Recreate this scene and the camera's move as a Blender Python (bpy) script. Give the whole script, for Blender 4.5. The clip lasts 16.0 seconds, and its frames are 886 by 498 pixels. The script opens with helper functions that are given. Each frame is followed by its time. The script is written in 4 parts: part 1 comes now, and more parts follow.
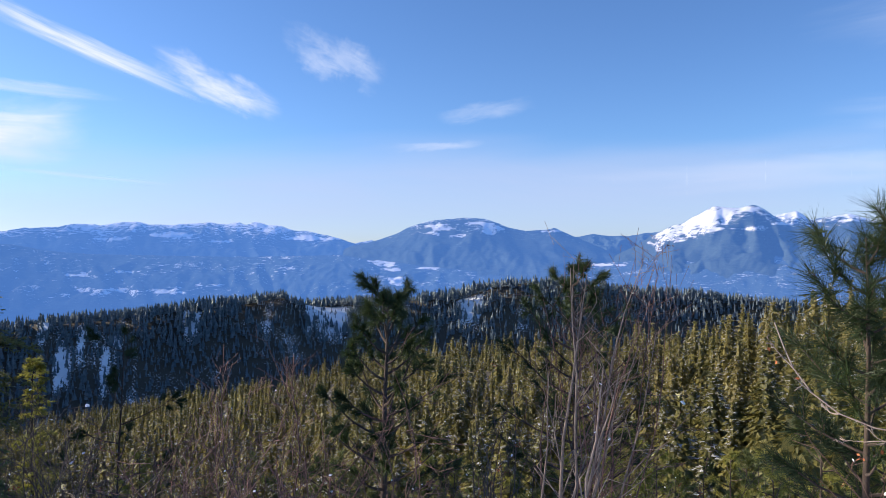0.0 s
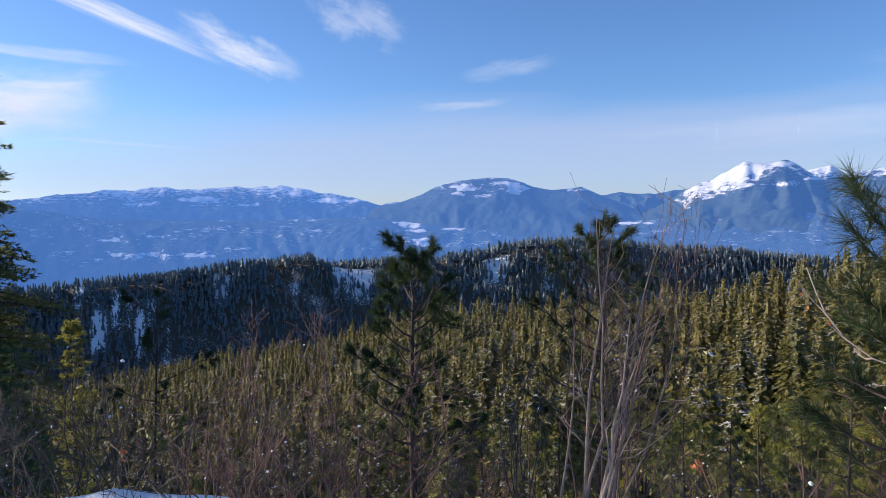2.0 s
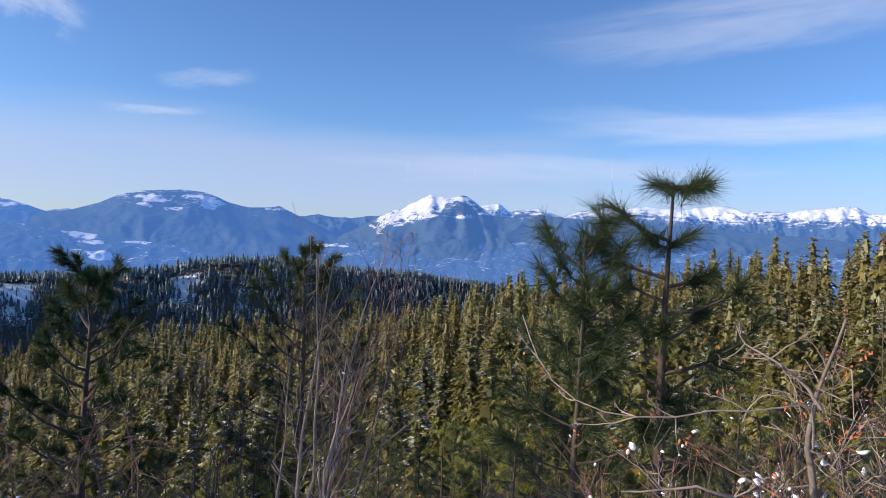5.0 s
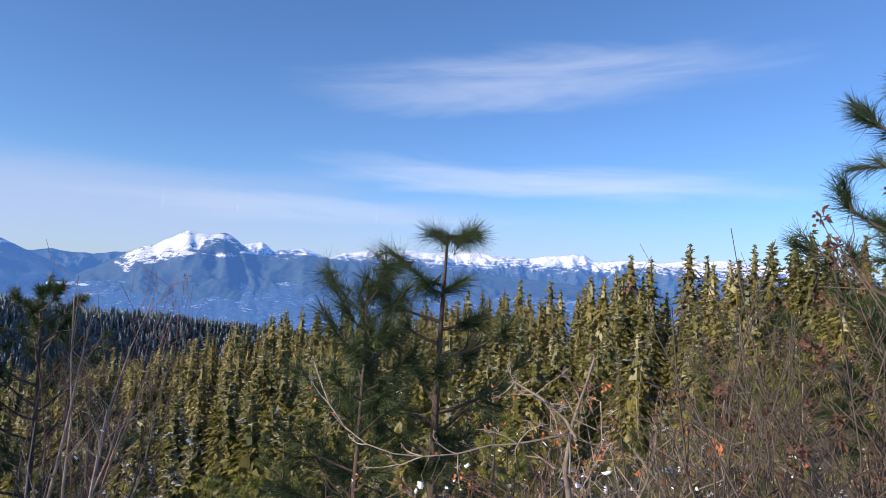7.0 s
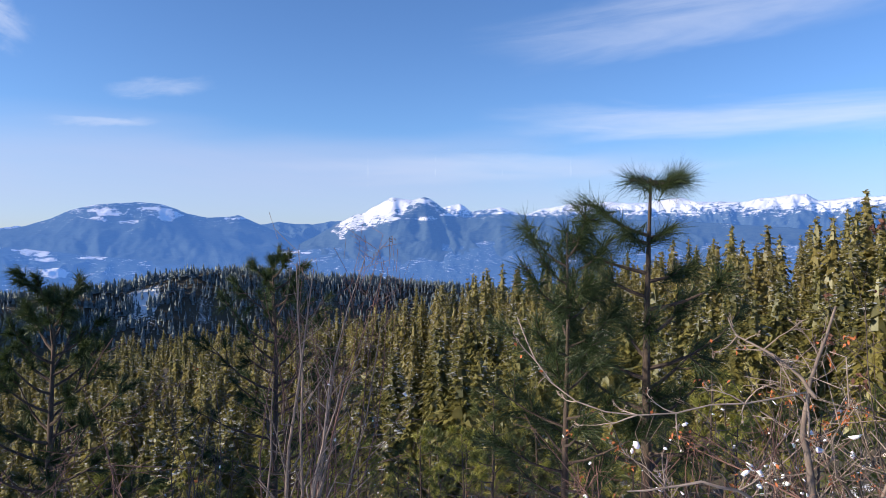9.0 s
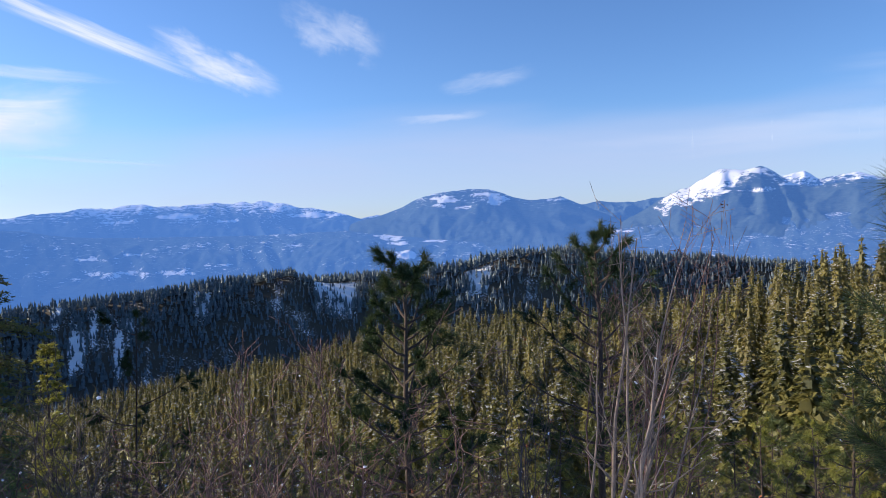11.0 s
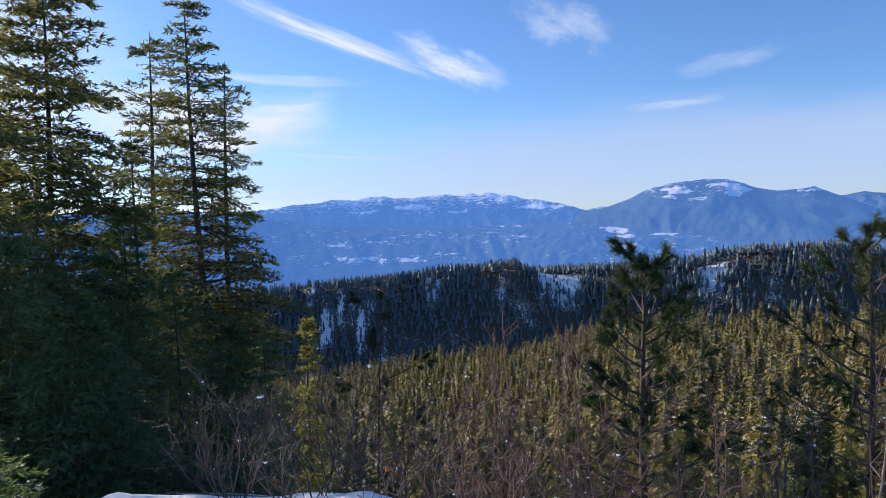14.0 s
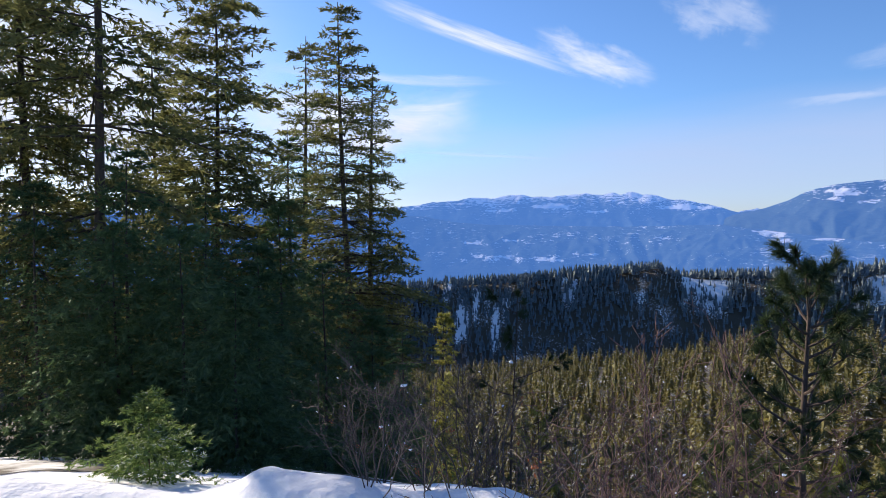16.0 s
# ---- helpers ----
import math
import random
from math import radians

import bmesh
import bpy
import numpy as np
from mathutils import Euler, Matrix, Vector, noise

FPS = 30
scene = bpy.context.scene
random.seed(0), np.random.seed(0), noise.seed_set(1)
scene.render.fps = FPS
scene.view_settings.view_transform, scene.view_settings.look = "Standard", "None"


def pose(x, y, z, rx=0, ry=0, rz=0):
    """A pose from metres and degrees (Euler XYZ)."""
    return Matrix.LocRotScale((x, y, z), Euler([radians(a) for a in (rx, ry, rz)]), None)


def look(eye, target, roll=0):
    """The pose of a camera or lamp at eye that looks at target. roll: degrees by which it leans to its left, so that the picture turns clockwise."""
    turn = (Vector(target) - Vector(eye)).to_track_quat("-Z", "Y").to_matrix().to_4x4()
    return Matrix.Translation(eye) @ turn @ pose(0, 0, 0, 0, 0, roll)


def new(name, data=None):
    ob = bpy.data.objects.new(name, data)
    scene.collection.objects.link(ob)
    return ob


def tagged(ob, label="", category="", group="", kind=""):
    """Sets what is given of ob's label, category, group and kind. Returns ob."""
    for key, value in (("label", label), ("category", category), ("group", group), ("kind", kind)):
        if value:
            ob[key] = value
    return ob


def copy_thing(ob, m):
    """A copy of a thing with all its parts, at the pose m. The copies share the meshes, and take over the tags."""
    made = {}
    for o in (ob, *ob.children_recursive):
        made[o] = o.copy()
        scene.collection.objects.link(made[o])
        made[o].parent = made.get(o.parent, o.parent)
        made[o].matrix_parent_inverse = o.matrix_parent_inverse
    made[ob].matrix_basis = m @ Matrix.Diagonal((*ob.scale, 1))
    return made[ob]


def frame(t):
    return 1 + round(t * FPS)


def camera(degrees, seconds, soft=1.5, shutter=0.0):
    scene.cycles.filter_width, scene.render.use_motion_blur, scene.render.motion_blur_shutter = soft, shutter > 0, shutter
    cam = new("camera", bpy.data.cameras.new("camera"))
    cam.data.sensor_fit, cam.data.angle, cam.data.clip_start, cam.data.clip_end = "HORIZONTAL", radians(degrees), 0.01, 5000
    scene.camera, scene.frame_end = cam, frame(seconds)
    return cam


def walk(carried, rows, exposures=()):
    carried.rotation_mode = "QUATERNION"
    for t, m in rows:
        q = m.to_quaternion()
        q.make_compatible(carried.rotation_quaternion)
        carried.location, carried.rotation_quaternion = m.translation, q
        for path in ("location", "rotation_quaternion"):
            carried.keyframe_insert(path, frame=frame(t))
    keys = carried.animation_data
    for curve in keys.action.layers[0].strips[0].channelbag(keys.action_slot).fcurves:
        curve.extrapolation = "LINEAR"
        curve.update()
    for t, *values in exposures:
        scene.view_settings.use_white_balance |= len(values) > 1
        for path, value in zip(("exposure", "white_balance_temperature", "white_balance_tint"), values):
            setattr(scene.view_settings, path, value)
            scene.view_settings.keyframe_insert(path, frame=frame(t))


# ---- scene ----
EYE = 1.6
cam = camera(66.2, 16.0, soft=0.75)
ROWS = [
    (0.0, 0.000, 0.000, 0.000, -0.00, 0.00, -0.00),
    (0.5, 0.003, -0.005, -0.001, 1.30, -0.41, 0.42),
    (1.0, -0.002, 0.006, -0.016, 2.64, -1.05, 1.00),
    (1.5, -0.002, 0.023, -0.034, 2.67, -1.99, 0.99),
    (2.0, 0.003, 0.013, -0.036, 2.10, -3.30, 0.82),
    (2.5, 0.001, 0.028, -0.043, 1.38, -3.92, 0.38),
    (3.0, -0.020, 0.049, -0.028, 0.29, -4.34, -0.06),
    (3.5, -0.078, 0.076, 0.001, -1.57, -4.52, -0.33),
    (4.0, -0.117, 0.097, 0.029, -5.02, -4.24, -0.87),
    (4.5, -0.117, 0.109, 0.031, -13.21, -3.06, -1.19),
    (5.0, -0.078, 0.182, 0.020, -22.95, -1.20, -2.55),
    (5.2, -0.075, 0.191, 0.018, -26.44, -0.23, -2.52),
    (7.3, -0.184, 0.189, 0.039, -43.56, 3.39, -3.66),
    (7.5, -0.182, 0.188, 0.041, -43.99, 3.44, -3.81),
    (8.0, -0.174, 0.211, 0.032, -44.41, 3.32, -3.45),
    (8.5, -0.167, 0.227, 0.033, -36.28, 0.82, -0.72),
    (9.0, -0.141, 0.254, 0.028, -26.06, -0.97, -0.20),
    (9.5, -0.109, 0.298, 0.010, -18.11, -1.60, 1.33),
    (10.0, -0.101, 0.316, -0.010, -11.35, -2.18, 1.09),
    (10.2, -0.097, 0.328, -0.012, -8.62, -2.42, 1.15),
    (12.3, -0.209, 0.244, -0.021, 10.26, -2.09, 2.41),
    (12.5, -0.210, 0.239, -0.021, 11.40, -2.24, 2.24),
    (13.0, -0.220, 0.227, -0.022, 14.02, -2.50, 2.03),
    (13.5, -0.239, 0.229, -0.025, 16.53, -2.61, 1.82),
    (14.0, -0.266, 0.231, -0.030, 19.27, -2.48, 1.51),
    (14.5, -0.292, 0.230, -0.037, 22.72, -2.24, 1.00),
    (15.0, -0.313, 0.238, -0.046, 26.04, -2.26, 0.35),
    (15.5, -0.322, 0.238, -0.050, 28.60, -2.31, 0.41),
    (16.0, -0.330, 0.253, -0.053, 30.79, -2.42, 0.43),
]
walk(cam, [(t, pose(x, y, z + EYE, 90 + pitch, roll, yaw)) for t, x, y, z, yaw, pitch, roll in ROWS],
     exposures=[(t, 0.38 + e, 5900, 14) for t, e in ((0.0, 0.0), (1.5, -0.1), (3.5, -0.26), (5.0, -0.15), (8.0, -0.08), (12.5, -0.05), (16.0, -0.06))])

# ---- light: low winter sun ahead and to the left, clear sky ----
SUN_AZ, SUN_EL = -79.0, 25.0
world = bpy.data.worlds.new("winter_sky")
scene.world = world
world.use_nodes = True
wn = world.node_tree
for n in list(wn.nodes):
    wn.nodes.remove(n)
sky = wn.nodes.new("ShaderNodeTexSky")
sky.sky_type = "NISHITA"
sky.sun_disc = False
sky.sun_elevation = radians(SUN_EL)
sky.sun_rotation = radians(SUN_AZ)
sky.altitude = 900
sky.air_density, sky.dust_density, sky.ozone_density = 1.0, 0.7, 6.0
bg = wn.nodes.new("ShaderNodeBackground")
bg.inputs["Strength"].default_value = 0.127
out = wn.nodes.new("ShaderNodeOutputWorld")
wn.links.new(sky.outputs[0], bg.inputs[0])
wn.links.new(bg.outputs[0], out.inputs[0])

sun_dir = Vector((math.sin(radians(SUN_AZ)) * math.cos(radians(SUN_EL)),
                  math.cos(radians(SUN_AZ)) * math.cos(radians(SUN_EL)), math.sin(radians(SUN_EL))))
sun_lamp = bpy.data.lights.new("sun", "SUN")
sun_lamp.energy, sun_lamp.angle, sun_lamp.color = 6.4, radians(0.53), (1.0, 0.82, 0.58)
sun = new("sun", sun_lamp)
sun.matrix_world = look(sun_dir * 300, (0, 0, 0))

RNG = np.random.default_rng(7)


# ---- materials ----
# blue emission that is mixed into the far ranges as haze
HAZE_GLOW = (0.135, 0.323, 0.81)


def material(name):
    m = bpy.data.materials.new(name)
    m.use_nodes = True
    t = m.node_tree
    for n in list(t.nodes):
        t.nodes.remove(n)
    o = t.nodes.new("ShaderNodeOutputMaterial")
    return m, t, o


def node(t, kind, **values):
    n = t.nodes.new("ShaderNode" + kind)
    for key, v in values.items():
        n.inputs[key.replace("_", " ")].default_value = v
    return n


def ramp(t, source, stops, ease=False):
    r = t.nodes.new("ShaderNodeValToRGB")
    if ease:
        r.color_ramp.interpolation = "EASE"
    e = r.color_ramp.elements
    while len(e) < len(stops):
        e.new(0.5)
    for k, (p, c) in enumerate(stops):
        e[k].position = p
        e[k].color = (*c, 1) if len(c) == 3 else c
    t.links.new(source, r.inputs[0])
    return r.outputs[0]


def mix(t, fac, a, b, blend="MIX"):
    n = t.nodes.new("ShaderNodeMix")
    n.data_type = "RGBA"
    n.blend_type = blend
    for socket, v in ((n.inputs[0], fac), (n.inputs[6], a), (n.inputs[7], b)):
        if isinstance(v, (int, float)):
            socket.default_value = v
        elif isinstance(v, tuple):
            socket.default_value = (*v, 1)
        else:
            t.links.new(v, socket)
    return n.outputs[2]


def maths(t, op, a, b=0.0):
    n = t.nodes.new("ShaderNodeMath")
    n.operation = op
    for socket, v in zip(n.inputs, (a, b)):
        if isinstance(v, (int, float)):
            socket.default_value = v
        else:
            t.links.new(v, socket)
    return n.outputs[0]


def noise_of(t, scale, detail=3.0, rough=0.55, stretch=None, coords="Object"):
    c = t.nodes.new("ShaderNodeTexCoord")
    v = c.outputs[coords]
    if stretch:
        mp = t.nodes.new("ShaderNodeMapping")
        mp.inputs["Scale"].default_value = stretch
        t.links.new(v, mp.inputs[0])
        v = mp.outputs[0]
    n = node(t, "TexNoise", Scale=scale, Detail=detail, Roughness=rough)
    t.links.new(v, n.inputs["Vector"])
    return n.outputs[0]


def foliage(name, dark, light, snow=0.0, translucent=0.3, grain=9.0, tint=None, rough=0.0, trees=0.0):
    """Needles: two greens by grain and by clump, a little light through them, a dust of snow on what faces up."""
    m, t, o = material(name)
    geo = t.nodes.new("ShaderNodeNewGeometry")
    info = t.nodes.new("ShaderNodeObjectInfo")
    a = noise_of(t, grain, 3)
    clump = maths(t, "ADD", maths(t, "MULTIPLY", geo.outputs["Random Per Island"], 0.45),
                  maths(t, "MULTIPLY", info.outputs["Random"], 0.25))
    f = maths(t, "ADD", maths(t, "MULTIPLY", a, 0.55), clump)
    if trees:
        f = maths(t, "ADD", f, maths(t, "MULTIPLY", maths(t, "SUBTRACT", noise_of(t, 0.24, 1), 0.5), trees))
    col = ramp(t, f, [(0.25, dark), (0.85, light)])
    if tint:
        big = noise_of(t, 0.035, 2)
        col = mix(t, ramp(t, big, [(0.4, (0, 0, 0)), (0.62, (1, 1, 1))]), col, mix(t, 0.6, col, tint))
    if snow:
        up = t.nodes.new("ShaderNodeSeparateXYZ")
        t.links.new(geo.outputs["Normal"], up.inputs[0])
        s = noise_of(t, 2.6, 4, 0.7)
        s = ramp(t, maths(t, "MULTIPLY", s, maths(t, "ABSOLUTE", up.outputs[2])), [(0.52 - 0.3 * snow, (0, 0, 0)), (0.6 - 0.3 * snow, (1, 1, 1))])
        col = mix(t, s, col, (0.78, 0.8, 0.84))
    d = node(t, "BsdfDiffuse")
    g = node(t, "BsdfTranslucent")
    if rough:
        b = node(t, "Bump", Strength=0.9, Distance=rough)
        t.links.new(a, b.inputs["Height"])
        t.links.new(b.outputs[0], d.inputs["Normal"])
    t.links.new(col, d.inputs[0])
    t.links.new(mix(t, 0.5, col, light), g.inputs[0])
    sh = t.nodes.new("ShaderNodeMixShader")
    sh.inputs[0].default_value = translucent
    t.links.new(d.outputs[0], sh.inputs[1])
    t.links.new(g.outputs[0], sh.inputs[2])
    gl = node(t, "BsdfGlossy", Roughness=0.45)
    gl.inputs[0].default_value = (0.5, 0.55, 0.5, 1)
    s2 = t.nodes.new("ShaderNodeMixShader")
    s2.inputs[0].default_value = 0.05
    t.links.new(sh.outputs[0], s2.inputs[1])
    t.links.new(gl.outputs[0], s2.inputs[2])
    t.links.new(s2.outputs[0], o.inputs[0])
    return m


def bark(name, dark, light, scale=14.0):
    m, t, o = material(name)
    p = node(t, "BsdfPrincipled", Roughness=0.9)
    n = noise_of(t, scale, 5, 0.65, (1, 1, 0.25))
    n2 = noise_of(t, scale * 0.2, 2)
    col = ramp(t, maths(t, "ADD", maths(t, "MULTIPLY", n, 0.7), maths(t, "MULTIPLY", n2, 0.3)), [(0.3, dark), (0.7, light)])
    t.links.new(col, p.inputs["Base Color"])
    b = node(t, "Bump", Strength=0.6, Distance=0.02)
    t.links.new(n, b.inputs["Height"])
    t.links.new(b.outputs[0], p.inputs["Normal"])
    t.links.new(p.outputs[0], o.inputs[0])
    return m


def snow_material(name):
    m, t, o = material(name)
    p = node(t, "BsdfPrincipled", Roughness=0.6)
    n, n2 = noise_of(t, 9, 4), noise_of(t, 90, 3)
    t.links.new(ramp(t, n, [(0.3, (0.74, 0.77, 0.82)), (0.7, (0.86, 0.87, 0.88))]), p.inputs["Base Color"])
    p.inputs["Subsurface Weight"].default_value = 0.25
    p.inputs["Subsurface Radius"].default_value = (0.02, 0.03, 0.05)
    b = node(t, "Bump", Strength=0.5, Distance=0.03)
    t.links.new(maths(t, "ADD", n, maths(t, "MULTIPLY", n2, 0.15)), b.inputs["Height"])
    t.links.new(b.outputs[0], p.inputs["Normal"])
    t.links.new(p.outputs[0], o.inputs[0])
    return m


def range_material(name, haze_glow, haze_mix, snow_line, snow_band, forest=(0.035, 0.05, 0.05), patch=0.03, amount=0.5):
    """Distant hills: forest, rock and snow, dimmed by a blue emission mixed in as painted haze."""
    m, t, o = material(name)
    geo = t.nodes.new("ShaderNodeNewGeometry")
    xyz = t.nodes.new("ShaderNodeSeparateXYZ")
    t.links.new(geo.outputs["Position"], xyz.inputs[0])
    n1 = noise_of(t, patch, 6, 0.7, (1, 1, 3.5))
    n2 = noise_of(t, patch * 0.16, 3)
    n3 = noise_of(t, patch * 5, 4, 0.75, (1, 1, 2.0))
    h = maths(t, "DIVIDE", maths(t, "SUBTRACT", xyz.outputs[2], snow_line), snow_band)
    f = maths(t, "ADD", maths(t, "ADD", h, maths(t, "MULTIPLY", maths(t, "SUBTRACT", n1, 0.5), 6.5)),
              maths(t, "ADD", maths(t, "MULTIPLY", maths(t, "SUBTRACT", n2, 0.5), 3.0), maths(t, "MULTIPLY", maths(t, "SUBTRACT", n3, 0.5), 4.0)))
    at = t.nodes.new("ShaderNodeAttribute")
    at.attribute_name = "snow"
    f = maths(t, "ADD", f, maths(t, "MULTIPLY", at.outputs["Fac"], 1.0))
    s = ramp(t, f, [(amount, (0, 0, 0)), (min(amount + 0.28, 1.0), (1, 1, 1))])
    wood = ramp(t, maths(t, "ADD", maths(t, "MULTIPLY", n3, 0.5), maths(t, "MULTIPLY", n1, 0.5)), [(0.35, forest), (0.65, tuple(c * 2.4 for c in forest))])
    d = node(t, "BsdfDiffuse")
    t.links.new(mix(t, s, wood, (0.86, 0.86, 0.86)), d.inputs[0])
    b = node(t, "Bump", Strength=0.45, Distance=12.0)
    t.links.new(n3, b.inputs["Height"])
    t.links.new(b.outputs[0], d.inputs["Normal"])
    # haze put into the surface: blue emission over the diffuse colour
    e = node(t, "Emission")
    e.inputs[0].default_value = (*haze_glow, 1)
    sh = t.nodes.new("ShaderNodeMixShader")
    sh.inputs[0].default_value = haze_mix
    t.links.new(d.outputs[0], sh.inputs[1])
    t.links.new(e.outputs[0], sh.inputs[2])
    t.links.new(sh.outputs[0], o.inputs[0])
    return m


def cloud_material(name, density, along, across, seed, tone=(0.72, 0.735, 0.77)):
    """Thin ice cloud: wisps drawn out along the streak, soft at every edge."""
    m, t, o = material(name)
    c = t.nodes.new("ShaderNodeTexCoord")
    sep = t.nodes.new("ShaderNodeSeparateXYZ")
    t.links.new(c.outputs["UV"], sep.inputs[0])

    def wisp(sx, sy, detail, off):
        mp = t.nodes.new("ShaderNodeMapping")
        mp.inputs["Scale"].default_value = (sx, sy, 1)
        mp.inputs["Location"].default_value = (off, off * 0.37, 0)
        t.links.new(c.outputs["UV"], mp.inputs[0])
        n = node(t, "TexNoise", Scale=1.0, Detail=detail, Roughness=0.62, Distortion=0.5)
        t.links.new(mp.outputs[0], n.inputs["Vector"])
        return n.outputs[0]

    fine, broad = wisp(along, across, 6, seed), wisp(along * 0.4, across * 0.35, 3, seed + 9)
    def edge(v):
        return maths(t, "MULTIPLY", maths(t, "MULTIPLY", v, maths(t, "SUBTRACT", 1.0, v)), 4.0)
    shift = wisp(along * 0.6, 1.2, 4, seed + 3)
    vv = t.nodes.new("ShaderNodeClamp")
    t.links.new(maths(t, "ADD", sep.outputs[1], maths(t, "MULTIPLY", maths(t, "SUBTRACT", shift, 0.5), 0.9)), vv.inputs[0])
    e = maths(t, "MULTIPLY", maths(t, "POWER", edge(sep.outputs[0]), 1.0), edge(vv.outputs[0]))
    e = maths(t, "MULTIPLY", e, maths(t, "POWER", edge(sep.outputs[1]), 0.3))
    f = maths(t, "MULTIPLY", maths(t, "ADD", maths(t, "MULTIPLY", fine, 0.6), maths(t, "MULTIPLY", broad, 0.55)), e)
    a = maths(t, "MULTIPLY", ramp(t, f, [(0.22, (0, 0, 0)), (0.75, (1, 1, 1))], True), density)
    tr = node(t, "BsdfTransparent")
    em = node(t, "Emission")
    em.inputs[0].default_value = (*tone, 1)
    sh = t.nodes.new("ShaderNodeMixShader")
    t.links.new(a, sh.inputs[0])
    t.links.new(tr.outputs[0], sh.inputs[1])
    t.links.new(em.outputs[0], sh.inputs[2])
    t.links.new(sh.outputs[0], o.inputs[0])
    return m


def ground_material():
    """Snow with bare duff and brush showing through, by patches; under the woods mostly dark litter."""
    m, t, o = material("snowy_ground")
    p = node(t, "BsdfPrincipled", Roughness=0.85)
    near, far = noise_of(t, 0.55, 5, 0.6), noise_of(t, 0.018, 4, 0.6)
    at = t.nodes.new("ShaderNodeAttribute")
    at.attribute_name = "snow"
    f = maths(t, "ADD", at.outputs["Fac"], maths(t, "ADD", maths(t, "MULTIPLY", maths(t, "SUBTRACT", near, 0.5), 0.9),
                                                 maths(t, "MULTIPLY", maths(t, "SUBTRACT", far, 0.5), 0.7)))
    s = ramp(t, f, [(0.44, (0, 0, 0)), (0.56, (1, 1, 1))])
    duff = ramp(t, noise_of(t, 3, 5, 0.7), [(0.3, (0.03, 0.025, 0.018)), (0.75, (0.1, 0.085, 0.055))])
    t.links.new(mix(t, s, duff, (0.82, 0.84, 0.87)), p.inputs["Base Color"])
    b = node(t, "Bump", Strength=0.6, Distance=0.05)
    t.links.new(noise_of(t, 7, 4), b.inputs["Height"])
    t.links.new(b.outputs[0], p.inputs["Normal"])
    t.links.new(p.outputs[0], o.inputs[0])
    return m


def plain(name, dark, light, scale=20.0, rough=0.8):
    m, t, o = material(name)
    p = node(t, "BsdfPrincipled", Roughness=rough)
    info = t.nodes.new("ShaderNodeObjectInfo")
    f = maths(t, "ADD", maths(t, "MULTIPLY", noise_of(t, scale, 4), 0.7), maths(t, "MULTIPLY", info.outputs["Random"], 0.3))
    t.links.new(ramp(t, f, [(0.3, dark), (0.75, light)]), p.inputs["Base Color"])
    t.links.new(p.outputs[0], o.inputs[0])
    return m


M_GROUND = ground_material()
M_SNOW = snow_material("snow")
# ridge needles: base colour blued and lightened to stand in for haze
M_FAR_HAZED = foliage("ridge_woods", (0.045, 0.07, 0.09), (0.15, 0.19, 0.215), 0.32, 0.12, 1.2, None, 0.6)
M_SLOPE = foliage("slope_needles", (0.04, 0.05, 0.022), (0.27, 0.235, 0.065), 0.15, 0.42, 5.0, (0.19, 0.15, 0.05), 0.0, 1.8)
M_CLOSE = foliage("near_slope_needles", (0.038, 0.048, 0.02), (0.27, 0.24, 0.065), 0.17, 0.42, 14.0)
M_FIR = foliage("fir_needles", (0.028, 0.06, 0.03), (0.12, 0.185, 0.07), 0.0, 0.38, 6)
M_SAPLING = foliage("sapling_needles", (0.06, 0.12, 0.03), (0.26, 0.34, 0.09), 0.14, 0.42, 9)
M_SPRUCE = foliage("spruce_needles", (0.055, 0.078, 0.034), (0.24, 0.24, 0.08), 0.0, 0.45, 5)
M_PINE = foliage("pine_needles", (0.015, 0.03, 0.014), (0.055, 0.08, 0.026), 0.0, 0.3, 8)
M_DPINE = foliage("slope_pine_needles", (0.035, 0.055, 0.02), (0.15, 0.17, 0.05), 0.0, 0.4, 5)
M_YPINE = foliage("young_pine_needles", (0.08, 0.1, 0.02), (0.36, 0.35, 0.07), 0.0, 0.45, 5)
M_BARK = bark("conifer_bark", (0.03, 0.024, 0.02), (0.11, 0.085, 0.065))
M_PBARK = bark("pine_bark", (0.03, 0.022, 0.018), (0.11, 0.08, 0.06))
M_TWIG = plain("grey_brown_twig", (0.04, 0.031, 0.026), (0.13, 0.1, 0.08))
M_RTWIG = plain("red_twig", (0.07, 0.04, 0.035), (0.22, 0.125, 0.1))
M_PALE = plain("pale_bark", (0.12, 0.095, 0.08), (0.34, 0.275, 0.23))
M_DEADLEAF = plain("dry_orange_leaf", (0.25, 0.07, 0.02), (0.5, 0.18, 0.06), 30)
M_DARKLEAF = plain("dry_dark_leaf", (0.035, 0.018, 0.012), (0.12, 0.05, 0.03), 30)


# ---- mesh tools ----
class Geo:
    """Triangles gathered piece by piece."""

    def __init__(self):
        self.v, self.f, self.n = [], [], 0

    def add(self, v, f):
        v, f = np.asarray(v, float).reshape(-1, 3), np.asarray(f, int).reshape(-1, 3)
        self.v.append(v)
        self.f.append(f + self.n)
        self.n += len(v)
        return self

    def arrays(self):
        return np.concatenate(self.v), np.concatenate(self.f)


def mesh_of(name, v, f, mat, smooth=False):
    v, f = np.asarray(v, np.float32), np.asarray(f, np.int32)
    me = bpy.data.meshes.new(name)
    me.vertices.add(len(v))
    me.vertices.foreach_set("co", v.ravel())
    me.loops.add(f.size)
    me.loops.foreach_set("vertex_index", f.ravel())
    me.polygons.add(len(f))
    me.polygons.foreach_set("loop_start", np.arange(0, f.size, 3, dtype=np.int32))
    me.polygons.foreach_set("use_smooth", np.full(len(f), smooth))
    me.update(calc_edges=True)
    me.materials.append(mat)
    return me


